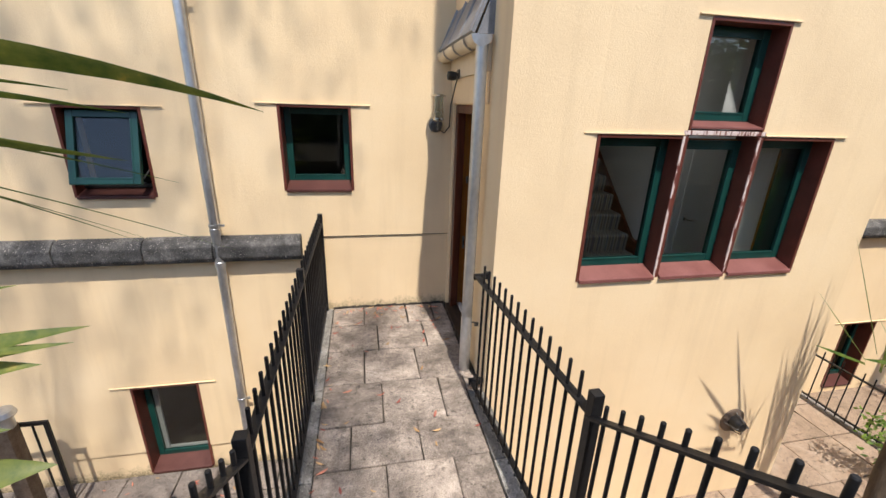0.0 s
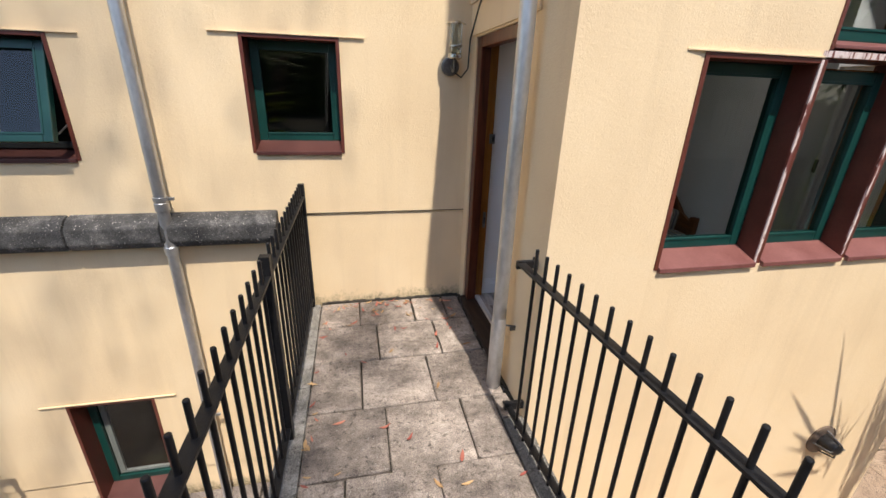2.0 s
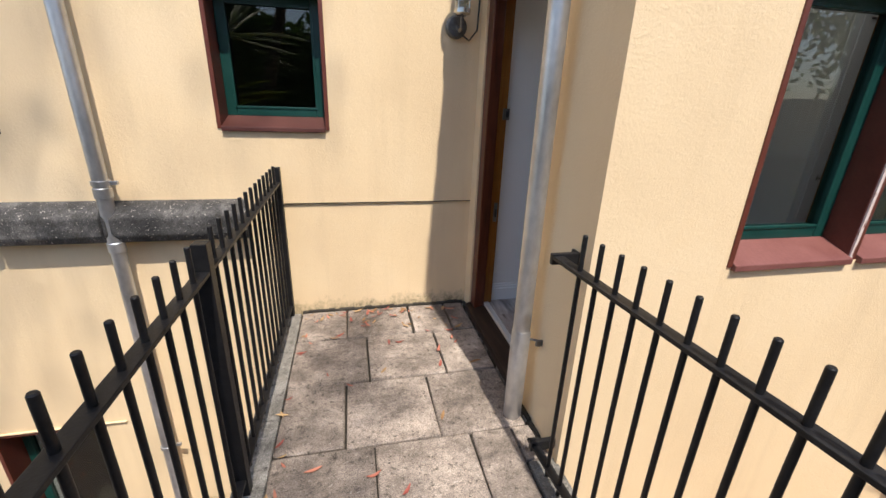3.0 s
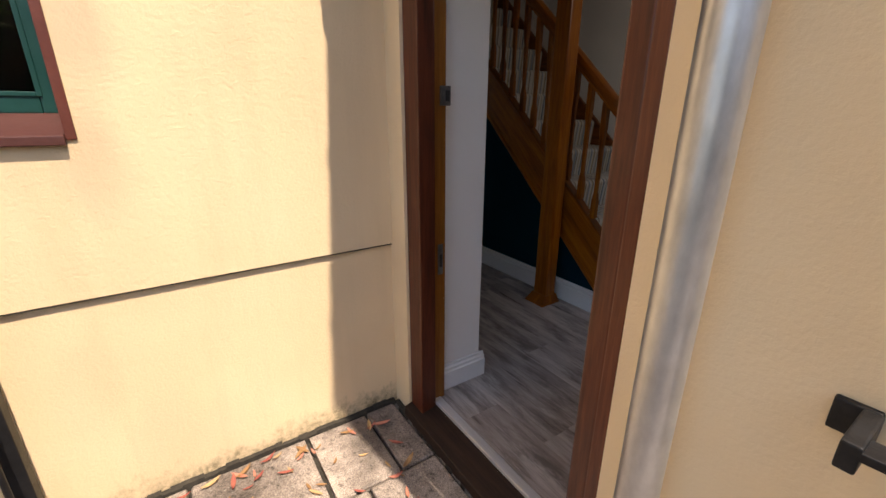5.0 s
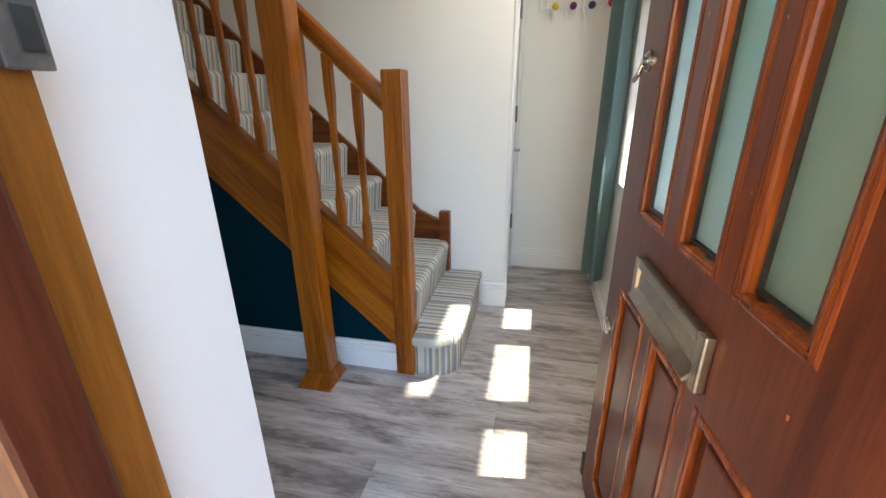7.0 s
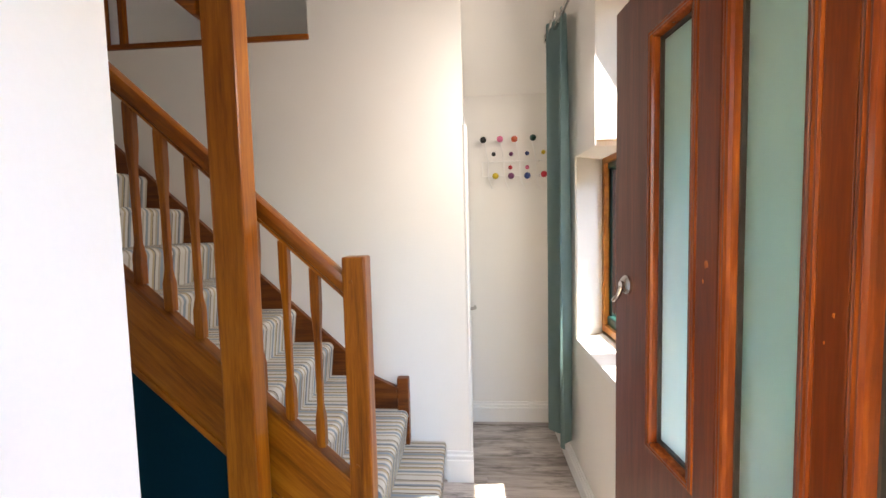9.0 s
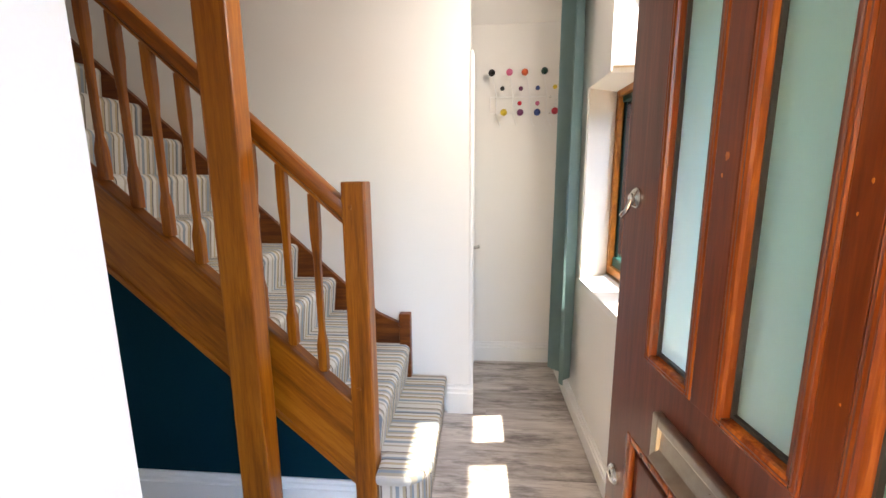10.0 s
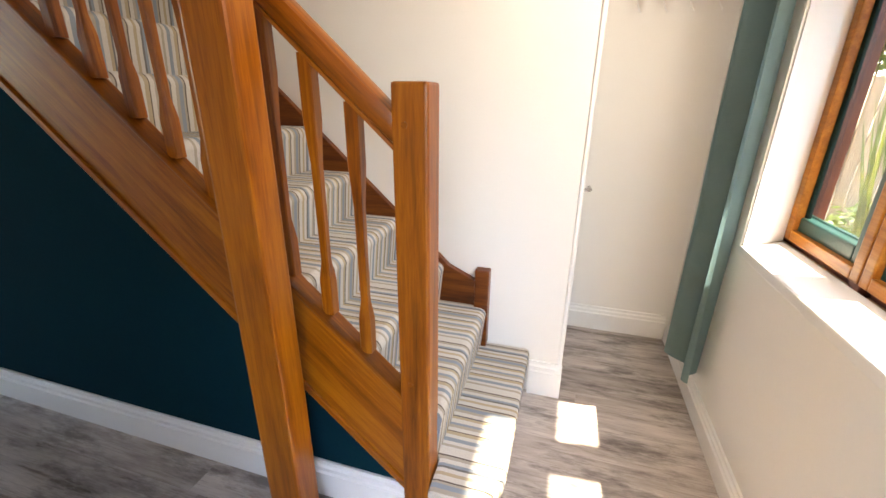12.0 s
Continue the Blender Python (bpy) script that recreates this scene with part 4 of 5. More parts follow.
NZ = 0.4715                          # top of the second step
ST = thing("staircase", (2.75, 4.9, FL), "varnished pine staircase with striped carpet", "staircase")


def nose(k):
    """The front of tread k, and its height; tread 1 is the lowest."""
    return (Y1, Z1) if k == 1 else (3.930 + GO * (k - 2), NZ + RISE * (k - 2))


# bottom step with a rounded end
y, z = nose(1)
def bottom_step(r, x_end, y_front):
    pts = [(3.098, y_front)]
    for i in range(13):
        a = radians(-90 - 7.5 * i)
        pts.append((x_end + r + r * math.cos(a), y_front + r + r * math.sin(a)))
    return pts + [(x_end, 3.942), (2.44, 3.942), (2.44, 3.962), (3.098, 3.962)]


part("tread", prism(bottom_step(0.118, 2.320, y), "z", z - 0.044, z, 0.019), CARPET, ST, "rounded bottom step in striped carpet", True)
part("riser", prism(bottom_step(0.110, 2.378, y + 0.016), "z", FL, z - 0.042, 0.0), CARPETROUND, ST, "striped carpet wrapped round the bottom step", True)
for k in range(2, 13):
    y, z = nose(k)
    prof = [(y + 0.018, z - RISE - 0.01)]
    for i in range(8):
        a = radians(205 - 16.4 * i)
        prof.append((y + 0.030 + 0.030 * math.cos(a), z - 0.030 + 0.030 * math.sin(a)))
    prof += [(y + GO + 0.03, z), (y + GO + 0.03, z - RISE * 0.9)]
    part("tread", prism(prof, "x", 2.426, 3.075), CARPET, ST, "", True)
SL = RISE / GO


def strip(y0, y1, lo, hi, x0, x1, bevel=0.004):
    """A board that follows the pitch: lo and hi are heights over the line of noses at y0."""
    base = NZ + (y0 - 3.930) * SL
    end = base + (y1 - y0) * SL
    return prism([(y0, base + lo), (y1, end + lo), (y1, end + hi), (y0, base + hi)], "x", x0, x1, bevel)


part("outer_string", strip(4.02, 5.98, -0.328, -0.034, 2.376, 2.426), PINE_S, ST, "varnished pine string")
part("string_bead", strip(4.02, 5.98, -0.350, -0.322, 2.368, 2.394, 0.003), PINE_S, ST)
part("string_cap", strip(4.02, 5.98, -0.036, -0.017, 2.370, 2.432, 0.005), PINE_S, ST)
part("wall_string", prism([(3.985, NZ - 0.16), (5.98, NZ + 2.05 * SL - 0.24), (5.98, NZ + 2.05 * SL + 0.006), (4.10, NZ + 0.17 * SL + 0.006), (3.985, NZ + 0.11)], "x", 3.068, 3.099, 0.004), PINE_DARK, ST, "pine string against the wall, darkened for its shade")
part("newel_stub", box(3.050, 3.099, 3.925, 3.985, Z1 - 0.002, 0.637, 0.006), PINE_DARK, ST, "short dark newel stub against the wall")
part("newel", box(2.357, 2.437, 3.944, 4.024, FL, 1.323, 0.007), PINE_Z, ST, "square pine newel post")
part("handrail", strip(4.020, 5.98, 0.630, 0.706, 2.372, 2.438, 0.020), PINE_S, ST, "rounded pine handrail", True)
part("handrail_fillet", strip(4.020, 5.98, 0.617, 0.631, 2.384, 2.426, 0.003), PINE_S, ST)
for i in range(17):
    y = 4.134 + 0.1065 * i
    if y > 5.9:
        break
    b = NZ - 0.014 + (y - 3.930) * SL
    own = B()
    r, q = 0.0165, 0.0105
    prof = [(b + 0.0, r), (b + 0.10, r), (b + 0.15, q), (b + 0.40, q + 0.001), (b + 0.50, r), (b + 0.638, r)]
    rings = [[own.verts.new((2.405 + sx * w, y + sy * w, zz)) for sx, sy in ((-1, -1), (1, -1), (1, 1), (-1, 1))] for zz, w in prof]
    for a, c in zip(rings, rings[1:]):
        for j in range(4):
            own.faces.new((a[j], a[(j + 1) % 4], c[(j + 1) % 4], c[j]))
    own.faces.new(rings[0][::-1])
    own.faces.new(rings[-1])
    bmesh.ops.bevel(own, geom=[e for e in own.edges if abs((e.verts[0].co - e.verts[1].co).z) > 0.01], offset=0.003, segments=1, affect="EDGES")
    part("baluster", own, PINE_Z, ST)
for yy, zz in ((3.97, 1.24), (3.97, 0.60)):
    part("peg", lathe((2.357, yy + 0.025, zz), [(0.007, 0.002), (0.007, -0.002)], 10, "x"), PINE_Y, ST)

# under-stair panel, painted dark teal
structure("wall_under_stair", prism([(4.03, FL), (5.98, FL), (5.98, NZ + 2.05 * SL - 0.33), (4.03, NZ + 0.1 * SL - 0.33)], "x", 2.396, 2.424), TEAL, "dark teal painted panel under the stair")

# tall post
TP = thing("timber_post", (2.255, 4.333, FL), "tall square varnished pine post on a small plinth", "post")
part("shaft", box(2.220, 2.304, 4.275, 4.376, FL + 0.02, 3.9, 0.008), PINE_Z, TP)
part("plinth", prism([(2.178, 4.258), (2.335, 4.258), (2.335, 4.407), (2.178, 4.407)], "z", FL, FL + 0.010, 0.003), PINE_Z, TP)
own = B()
low = [own.verts.new(p) for p in ((2.181, 4.261, FL + 0.010), (2.332, 4.261, FL + 0.010), (2.332, 4.404, FL + 0.010), (2.181, 4.404, FL + 0.010))]
top = [own.verts.new(p) for p in ((2.214, 4.270, FL + 0.062), (2.310, 4.270, FL + 0.062), (2.310, 4.381, FL + 0.062), (2.214, 4.381, FL + 0.062))]
for j in range(4):
    own.faces.new((low[j], low[(j + 1) % 4], top[(j + 1) % 4], top[j]))
own.faces.new(low[::-1])
own.faces.new(top)
part("plinth_moulding", own, PINE_Z, TP)
part("rail_end", prism([(4.384, 2.06), (4.40, 2.06), (4.47, 2.12), (4.47, 2.20), (4.384, 2.20)], "x", 2.220, 2.295, 0.006), PINE_Y, TP, "cut end of an upper rail")
LT = thing("landing_balustrade", (3.10, 5.2, 2.38), "pine trim and balusters along the upper landing", "balustrade")
part("trim", box(3.085, 3.165, 4.385, 6.2, 2.366, 2.392, 0.004), PINE_Y, LT)
for y in (5.38, 5.48, 5.60, 5.72, 5.84):
    part("baluster", box(3.115, 3.145, y, y + 0.03, 2.392, 3.2, 0.004), PINE_Z, LT)
part("rail", box(3.10, 3.16, 5.36, 6.2, 3.2, 3.26, 0.012), PINE_Y, LT)


def skirting(name, x0, x1, y0, y1, h, face):
    """White skirting board with a stepped top; face: the side that shows."""
    d = 0.022
    prof = [(0, 0), (d, 0), (d, h * 0.72), (d - 0.006, h * 0.75), (d - 0.006, h * 0.86), (d - 0.013, h * 0.90), (d - 0.014, h), (0, h)]
    s = {"-y": ("x", lambda a: (y1 - a, 0)), "+y": ("x", lambda a: (y0 + a, 0)), "-x": ("y", lambda a: (x1 - a, 0)), "+x": ("y", lambda a: (x0 + a, 0))}[face]
    poly = [(s[1](a)[0], FL + b) for a, b in prof]
    bm = prism(poly, s[0], *((x0, x1) if s[0] == "x" else (y0, y1)))
    return single(name, bm, GLOSSWHITE, "white painted skirting board with a moulded top", "skirting", "structure")


skirting("baseboard_under_stair", 2.372, 2.396, 4.024, 5.98, 0.132, "-x")
skirting("baseboard_end", 3.73, 3.754, YI + 0.03, 3.60, 0.135, "-x")
skirting("baseboard_south", XI + 0.006, 3.73, YI + 0.006, YI + 0.03, 0.10, "+y")
skirting("baseboard_stair_wall", 3.078, 3.10, 3.60, 3.738, 0.16, "-x")
skirting("baseboard_reveal", 1.207, XI + 0.028, 3.928, 3.950, 0.115, "-y")
skirting("baseboard_west", XI + 0.006, XI + 0.030, 3.950, 6.59, 0.115, "+x")
structure("trim_wall_end", box(3.096, 3.163, 3.604, 3.6195, FL, 1.918, 0.004), GLOSSWHITE, "white painted casing at the wall end", "trim")


# ---------------------------------------------------------------- railings
def railing(name, base, label):
    return thing(name, base, label, "railing")


def post(t, x, y, z0, z1, w=0.021):
    p = part("post", box(x - w, x + w, y - w, y + w, z0, z1, 0.003), IRON, t)
    part("foot_plate", box(x - 0.04, x + 0.04, y - 0.035, y + 0.035, z0, z0 + 0.008, 0.002), IRON, p)
    return p


def bar_mesh(t, x, y, z0, z1, r=0.0078):
    bm = tube((x, y, z0), (x, y, z1 - 0.003), r, 10)
    tube((x, y, z1 - 0.003), (x, y, z1), r, 10, r * 0.75, bm)
    part("bar", bm, IRON, t, "", True)


RX, LX = 1.045, -0.100
RR = railing("railing", (RX, 2.0, -0.02), "black iron railing with projecting round bars beside the walkway")


def rx(y):
    """The rail stands a little askew: nearer the path at the wall end."""
    return 0.985 + (2.72 - y) * 0.0639


for nm, z, w in (("top_rail", 0.862, 0.019), ("bottom_rail", 0.070, 0.016)):
    part(nm, prism([(rx(1.452) - w, 1.452), (rx(1.452) + w, 1.452), (rx(2.735) + w, 2.735), (rx(2.735) - w, 2.735)], "z", z, z + 0.012, 0.002), IRON, RR)
part("wall_plate", box(1.058, 1.069, 2.724, 2.770, 0.832, 0.880, 0.003), IRON, RR)
part("wall_bracket", box(0.965, 1.058, 2.722, 2.742, 0.842, 0.880, 0.003), IRON, RR)
part("wall_bracket", box(0.965, 1.069, 2.690, 2.712, 0.055, 0.10, 0.004), IRON, RR)
post(RR, RX + 0.02, 1.452, -0.02, 0.968)
for i in range(14):
    y = 2.597 - 0.0807 * i
    bar_mesh(RR, rx(y), y, 0.03, 0.988)
SLP = 0.62
part("stair_rail", prism([(1.44, 0.866), (1.44, 0.878), (-0.75, 0.878 + 2.19 * SLP), (-0.75, 0.866 + 2.19 * SLP)], "x", RX - 0.019, RX + 0.019, 0.002), IRON, RR)
part("stair_bottom_rail", prism([(1.44, 0.074), (1.44, 0.086), (-0.75, 0.086 + 2.19 * SLP), (-0.75, 0.074 + 2.19 * SLP)], "x", RX - 0.016, RX + 0.016, 0.002), IRON, RR)
for i in range(24):
    y = 1.376 - 0.0765 * i
    bar_mesh(RR, RX + 0.012, y, 0.05 + (1.44 - y) * SLP, 0.932 + (1.44 - y) * SLP)
post(RR, RX + 0.02, -0.70, 0.68, 2.26)

LR = railing("railing", (LX, 2.7, -0.02), "black iron railing with projecting round bars above the courtyard")
part("top_rail", box(LX - 0.019, LX + 0.019, 1.452, 4.05, 0.862, 0.874, 0.002), IRON, LR)
part("bottom_rail", box(LX - 0.016, LX + 0.016, 1.452, 4.05, 0.070, 0.082, 0.002), IRON, LR)
for y in (1.452, 2.756, 4.045):
    post(LR, LX, y, -0.02, 0.955)
for a, b in ((4.045, 2.756), (2.756, 1.452)):
    for i in range(1, 14):
        bar_mesh(LR, LX, a + (b - a) * i / 14, 0.03, 0.975)
part("stair_rail", prism([(1.44, 0.866), (1.44, 0.878), (-0.75, 0.878 + 2.19 * SLP), (-0.75, 0.866 + 2.19 * SLP)], "x", LX - 0.019, LX + 0.019, 0.002), IRON, LR)
for i in range(24):
    y = 1.376 - 0.0765 * i
    bar_mesh(LR, LX, y, 0.05 + (1.44 - y) * SLP, 0.932 + (1.44 - y) * SLP)
post(LR, LX, -0.70, 0.68, 2.26)

# lower fence on the terrace edge
FN = railing("railing", (5.66, 3.3, TERR), "thin black iron railing on the terrace edge")
part("top_rail", box(5.645, 5.675, 1.6, 4.0, TERR + 0.60, TERR + 0.612), IRON, FN)
part("bottom_rail", box(5.645, 5.675, 1.6, 4.0, TERR + 0.06, TERR + 0.072), IRON, FN)
for i in range(23):
    bar_mesh(FN, 5.66, 3.96 - 0.105 * i, TERR, TERR + 0.70, 0.007)


# ---------------------------------------------------------------- pipes, gutter, lamps outside
def downpipe(name, label, x, y, z0, z1, r, clips, material=GALV, joints=()):
    t = thing(name, (x, y, z0), label, "downpipe")
    part("pipe", tube((x, y, z0), (x, y, z1), r, 24), material, t, "", True)
    for z in joints:
        part("socket", lathe((x, y, z), [(r + 0.001, 0), (r + 0.006, 0.004), (r + 0.006, 0.055), (r + 0.001, 0.06)], 24), material, t, "", True)
    return t


DP = downpipe("downpipe", "grey galvanised downpipe on the house wall", -0.955, YB - 0.075, -1.77, 4.6, 0.036, (), joints=(0.50, 0.80))
for z in (0.868, 2.62, -0.9):
    c = part("bracket", lathe((-0.955, YB - 0.075, z), [(0.038, 0), (0.043, 0.002), (0.043, 0.026), (0.038, 0.028)], 24), GALV, DP, "", True)
    part("lug", box(-0.91, -0.875, YB - 0.083, YB - 0.067, z + 0.004, z + 0.024, 0.002), GALV, c)
    part("stem", box(-0.962, -0.948, YB - 0.04, YB, z + 0.006, z + 0.02), GALV, c)
PX, PY = 0.996, 2.958
DD = downpipe("downpipe", "dull galvanised downpipe beside the front door", PX, PY, 0.0, 2.24, 0.036, ())
part("lower_sleeve", lathe((PX, PY, 0.0), [(0.038, 0), (0.040, 0.003), (0.040, 0.44), (0.037, 0.45)], 24), GALV, DD, "", True)
part("bracket_stem", tube((PX, PY, 0.41), (XD + 0.005, PY - 0.045, 0.41), 0.005, 8), STEELDARK, DD)
part("bracket_lug", box(XD - 0.03, XD - 0.001, PY - 0.062, PY - 0.052, 0.398, 0.425, 0.001), STEELDARK, DD, "rusty bracket lug")

GT = thing("gutter", (0.99, 3.52, 2.22), "cream painted half-round gutter over the doorway", "gutter")


def trough(y0, y1, x, z, r):
    bm = B()
    n = 14
    prev = None
    for yy, zz in ((y0, z), (y1, z - 0.0)):
        ring = []
        for rr in (r, r - 0.006):
            rng = range(n + 1) if rr == r else range(n, -1, -1)
            for i in rng:
                a = math.pi + math.pi * i / n
                ring.append(bm.verts.new((x + rr * math.cos(a), yy, zz + rr * math.sin(a))))
        if prev:
            m = len(ring)
            for i in range(m):
                bm.faces.new((prev[i], prev[(i + 1) % m], ring[(i + 1) % m], ring[i]))
        prev = ring
    return bm


part("trough", trough(2.93, YB, 0.985, 2.29, 0.062), CREAMPIPE, GT, "", True)
part("end_cap", prism([(0.985 + 0.064 * math.cos(math.pi + math.pi * i / 14), 2.29 + 0.064 * math.sin(math.pi + math.pi * i / 14)) for i in range(15)], "y", 2.922, 2.930), GALV, GT, "pale grey gutter end cap")
for y in (3.10, 3.42, 3.75):
    part("bracket", trough(y, y + 0.03, 0.985, 2.290, 0.068), LEAD, GT, "", True)
CP = thing("door_canopy", (1.02, 3.5, 2.3), "small lean-to lead roof over the doorway", "canopy")
part("roof_sheet", prism([(0.955, 2.30), (XD, 2.58), (XD, 2.60), (0.935, 2.315)], "y", 2.99, YB, 0.002), LEAD, CP)
for y in (3.05, 3.35, 3.70, 4.0):
    part("roll_seam", tube((0.945, y, 2.318), (XD - 0.002, y, 2.606), 0.012, 8), LEAD, CP, "", True)
part("fascia", box(1.045, XD, 2.99, YB, 2.10, 2.33, 0.004), CREAMPIPE, CP, "cream fascia board")
part("soffit_board", prism([(0.97, 2.30), (XD, 2.30), (XD, 2.57)], "y", 2.975, 2.990), LEAD, CP, "grey end board")
part("lintel_band", box(1.058, XD, 2.99, YB, 1.915, 2.10, 0.004), STUCCO, CP)

# CCTV camera on a short arm under the gutter
SC = thing("cctv_unit", (1.04, 3.75, 2.10), "small black CCTV camera under the gutter", "light")
part("body", lathe((0.985, 3.745, 2.112), [(0.012, -0.035), (0.03, -0.03), (0.034, 0.0), (0.03, 0.035), (0.012, 0.04)], 16, "x"), BLACKPLASTIC, SC, "", True)
part("arm", tube((1.0, 3.75, 2.112), (1.046, 3.76, 2.125), 0.012, 10), BLACKPLASTIC, SC)
part("mount", box(1.036, 1.0445, 3.72, 3.80, 2.09, 2.16, 0.004), BLACKPLASTIC, SC)

WL = thing("wall_lantern", (0.935, 4.0, 1.68), "nickel wall lantern with a clear glass cylinder", "wall lamp")
part("wall_rose", lathe((0.925, YB - 0.012, 1.73), [(0.06, 0.012), (0.06, -0.004), (0.05, -0.014), (0.015, -0.018)], 24, "y"), STEELDARK, WL, "", True)
part("arm", sweep([(0.925, YB - 0.02, 1.73), (0.925, 3.98, 1.70), (0.922, 3.93, 1.71), (0.922, 3.925, 1.76)], 0.009, 10), STEELDARK, WL, "", True)
part("cap", lathe((0.922, 3.925, 1.965), [(0.005, 0.02), (0.03, 0.016), (0.062, 0.003), (0.064, 0.0), (0.04, -0.004)], 24), CHROME, WL, "round metal cap", True)
g = part("glass_cylinder", lathe((0.922, 3.925, 1.80), [(0.036, 0), (0.036, 0.165), (0.033, 0.165), (0.033, 0.0)], 20), LAMPGLASS, WL, "clear glass cylinder", True)
part("base_ring", lathe((0.922, 3.925, 1.765), [(0.03, 0), (0.044, 0.01), (0.044, 0.03), (0.036, 0.036)], 20), CHROME, WL, "", True)
for a in (45, 135, 225, 315):
    dx, dy = 0.042 * math.cos(radians(a)), 0.042 * math.sin(radians(a))
    part("guard_bar", tube((0.922 + dx, 3.925 + dy, 1.79), (0.922 + dx, 3.925 + dy, 1.966), 0.003, 6), CHROME, WL)
part("guard_ring", lathe((0.922, 3.925, 1.84), [(0.041, 0), (0.046, 0), (0.046, 0.005), (0.041, 0.005)], 20), CHROME, WL, "", True)
single("cable", sweep([(0.945, YB - 0.02, 1.70), (1.0, YB - 0.02, 1.665), (1.045, YB - 0.018, 1.72), (1.052, YB - 0.018, 1.90), (1.055, 3.9, 2.06), (1.05, 3.80, 2.12)], 0.005, 8), BLACKPLASTIC, "black cable running from the lantern up the wall", "cable", smooth=True)

BL = thing("bulkhead_light", (3.36, 2.66, -0.70), "rusty round bulkhead lamp low on the wing wall", "wall lamp")
part("backplate", lathe((3.36, YW, -0.60), [(0.115, 0), (0.115, -0.012), (0.10, -0.02), (0.04, -0.022)], 28, "y"), RUST, BL, "", True)
part("lamp_body", lathe((3.36, YW - 0.02, -0.595), [(0.06, 0), (0.058, -0.05), (0.045, -0.09), (0.02, -0.105)], 20, "y"), BLACKPLASTIC, BL, "", True)
part("guard", sweep([(3.36 - 0.09, YW - 0.02, -0.60), (3.36 - 0.06, YW - 0.11, -0.60), (3.36 + 0.06, YW - 0.11, -0.60), (3.36 + 0.09, YW - 0.02, -0.60)], 0.006, 8), STEELDARK, BL, "", True)
part("guard", sweep([(3.36, YW - 0.02, -0.69), (3.36, YW - 0.11, -0.66), (3.36, YW - 0.11, -0.54), (3.36, YW - 0.02, -0.51)], 0.006, 8), STEELDARK, BL, "", True)


# ---------------------------------------------------------------- hall: coat rack, curtain
CR = thing("coat_rack", (3.74, 3.31, 1.64), "white wire coat rack with coloured ball hooks", "coat rack")
XR = 3.754
for z in (1.720, 1.815):
    part("wire", tube((XR - 0.03, 3.108, z), (XR - 0.03, 3.507, z), 0.0032, 8), GLOSSWHITE, CR)
for y in (3.108, 3.507):
    part("wire", tube((XR - 0.03, y, 1.72), (XR - 0.03, y, 1.815), 0.0032, 8), GLOSSWHITE, CR)
for y in (3.14, 3.47):
    for z in (1.72, 1.815):
        part("wall_fixing", tube((XR, y, z), (XR - 0.03, y, z), 0.005, 8), CHROME, CR)
balls = [(3.501, 1.949, "black", 0.0205), (3.395, 1.950, "pink", 0.0205), (3.304, 1.948, "orange", 0.0205), (3.188, 1.952, "dark_green", 0.0205),
         (3.436, 1.857, "black", 0.0135), (3.326, 1.855, "purple", 0.0135), (3.225, 1.856, "blue", 0.0135), (3.123, 1.860, "yellow", 0.0135),
         (3.331, 1.770, "red", 0.0135), (3.225, 1.768, "pink", 0.0135), (3.426, 1.719, "yellow", 0.0205), (3.327, 1.717, "purple", 0.0205), (3.225, 1.716, "blue", 0.0205), (3.120, 1.722, "red", 0.0205)]
for y, z, c, r in balls:
    bm = B()
    bmesh.ops.create_uvsphere(bm, u_segments=18, v_segments=12, radius=r, matrix=Matrix.Translation((XR - 0.075, y, z)))
    part("ball", bm, BALLCOLS[c], CR, c.replace("_", " ") + " lacquered ball", True)
for i, y in enumerate((3.470, 3.368, 3.268, 3.165)):
    part("hook_wire", sweep([(XR - 0.075, y + 0.028, 1.945), (XR - 0.05, y + 0.012, 1.88), (XR - 0.032, y, 1.82), (XR - 0.032, y, 1.72), (XR - 0.05, y - 0.016, 1.66), (XR - 0.075, y - 0.024, 1.635)], 0.003, 8), GLOSSWHITE, CR, "", True)

CU = thing("curtain", (3.32, 3.12, 0.235), "long teal curtain hanging gathered beside the window", "curtain")
bm = B()
NU, NV = 60, 26
grid = []
for j in range(NV + 1):
    v = j / NV
    z = 0.235 + (2.475 - 0.235) * v
    row = []
    for i in range(NU + 1):
        u = i / NU
        spread = 0.92 + 0.10 * (1 - v) + 0.03 * math.sin(5 * v)
        fold = math.sin(u * math.pi * 2 * 1.75 + 0.9 + 0.4 * math.sin(3 * v)) * (0.036 + 0.008 * math.sin(2.2 * v + 1))
        x = 3.285 + (u - 0.5) * 0.33 * spread
        y = max(3.062, 3.117 + (u - 0.5) * 0.055 + fold + 0.006 * math.sin(u * 19 + v * 2))
        row.append(bm.verts.new((x, y, z)))
    grid.append(row)
for a, b in zip(grid, grid[1:]):
    for i in range(NU):
        bm.faces.new((a[i], a[i + 1], b[i + 1], b[i]))
bmesh.ops.solidify(bm, geom=bm.faces[:], thickness=0.003)
part("cloth", bm, CURTAINCLOTH, CU, "", True)
for x in (3.16, 3.25, 3.33, 3.41):
    bm = lathe((x, 3.155, 2.440), [(0.014, 0), (0.024, 0), (0.024, 0.005), (0.014, 0.005)], 18, "y")
    part("eyelet", bm, CHROME, CU, "steel eyelet", True)
single("curtain_rod", tube((1.75, 3.125, 2.440), (3.62, 3.125, 2.440), 0.011, 12), CHROME, "slim steel curtain rod above the window", "curtain rod", smooth=True)


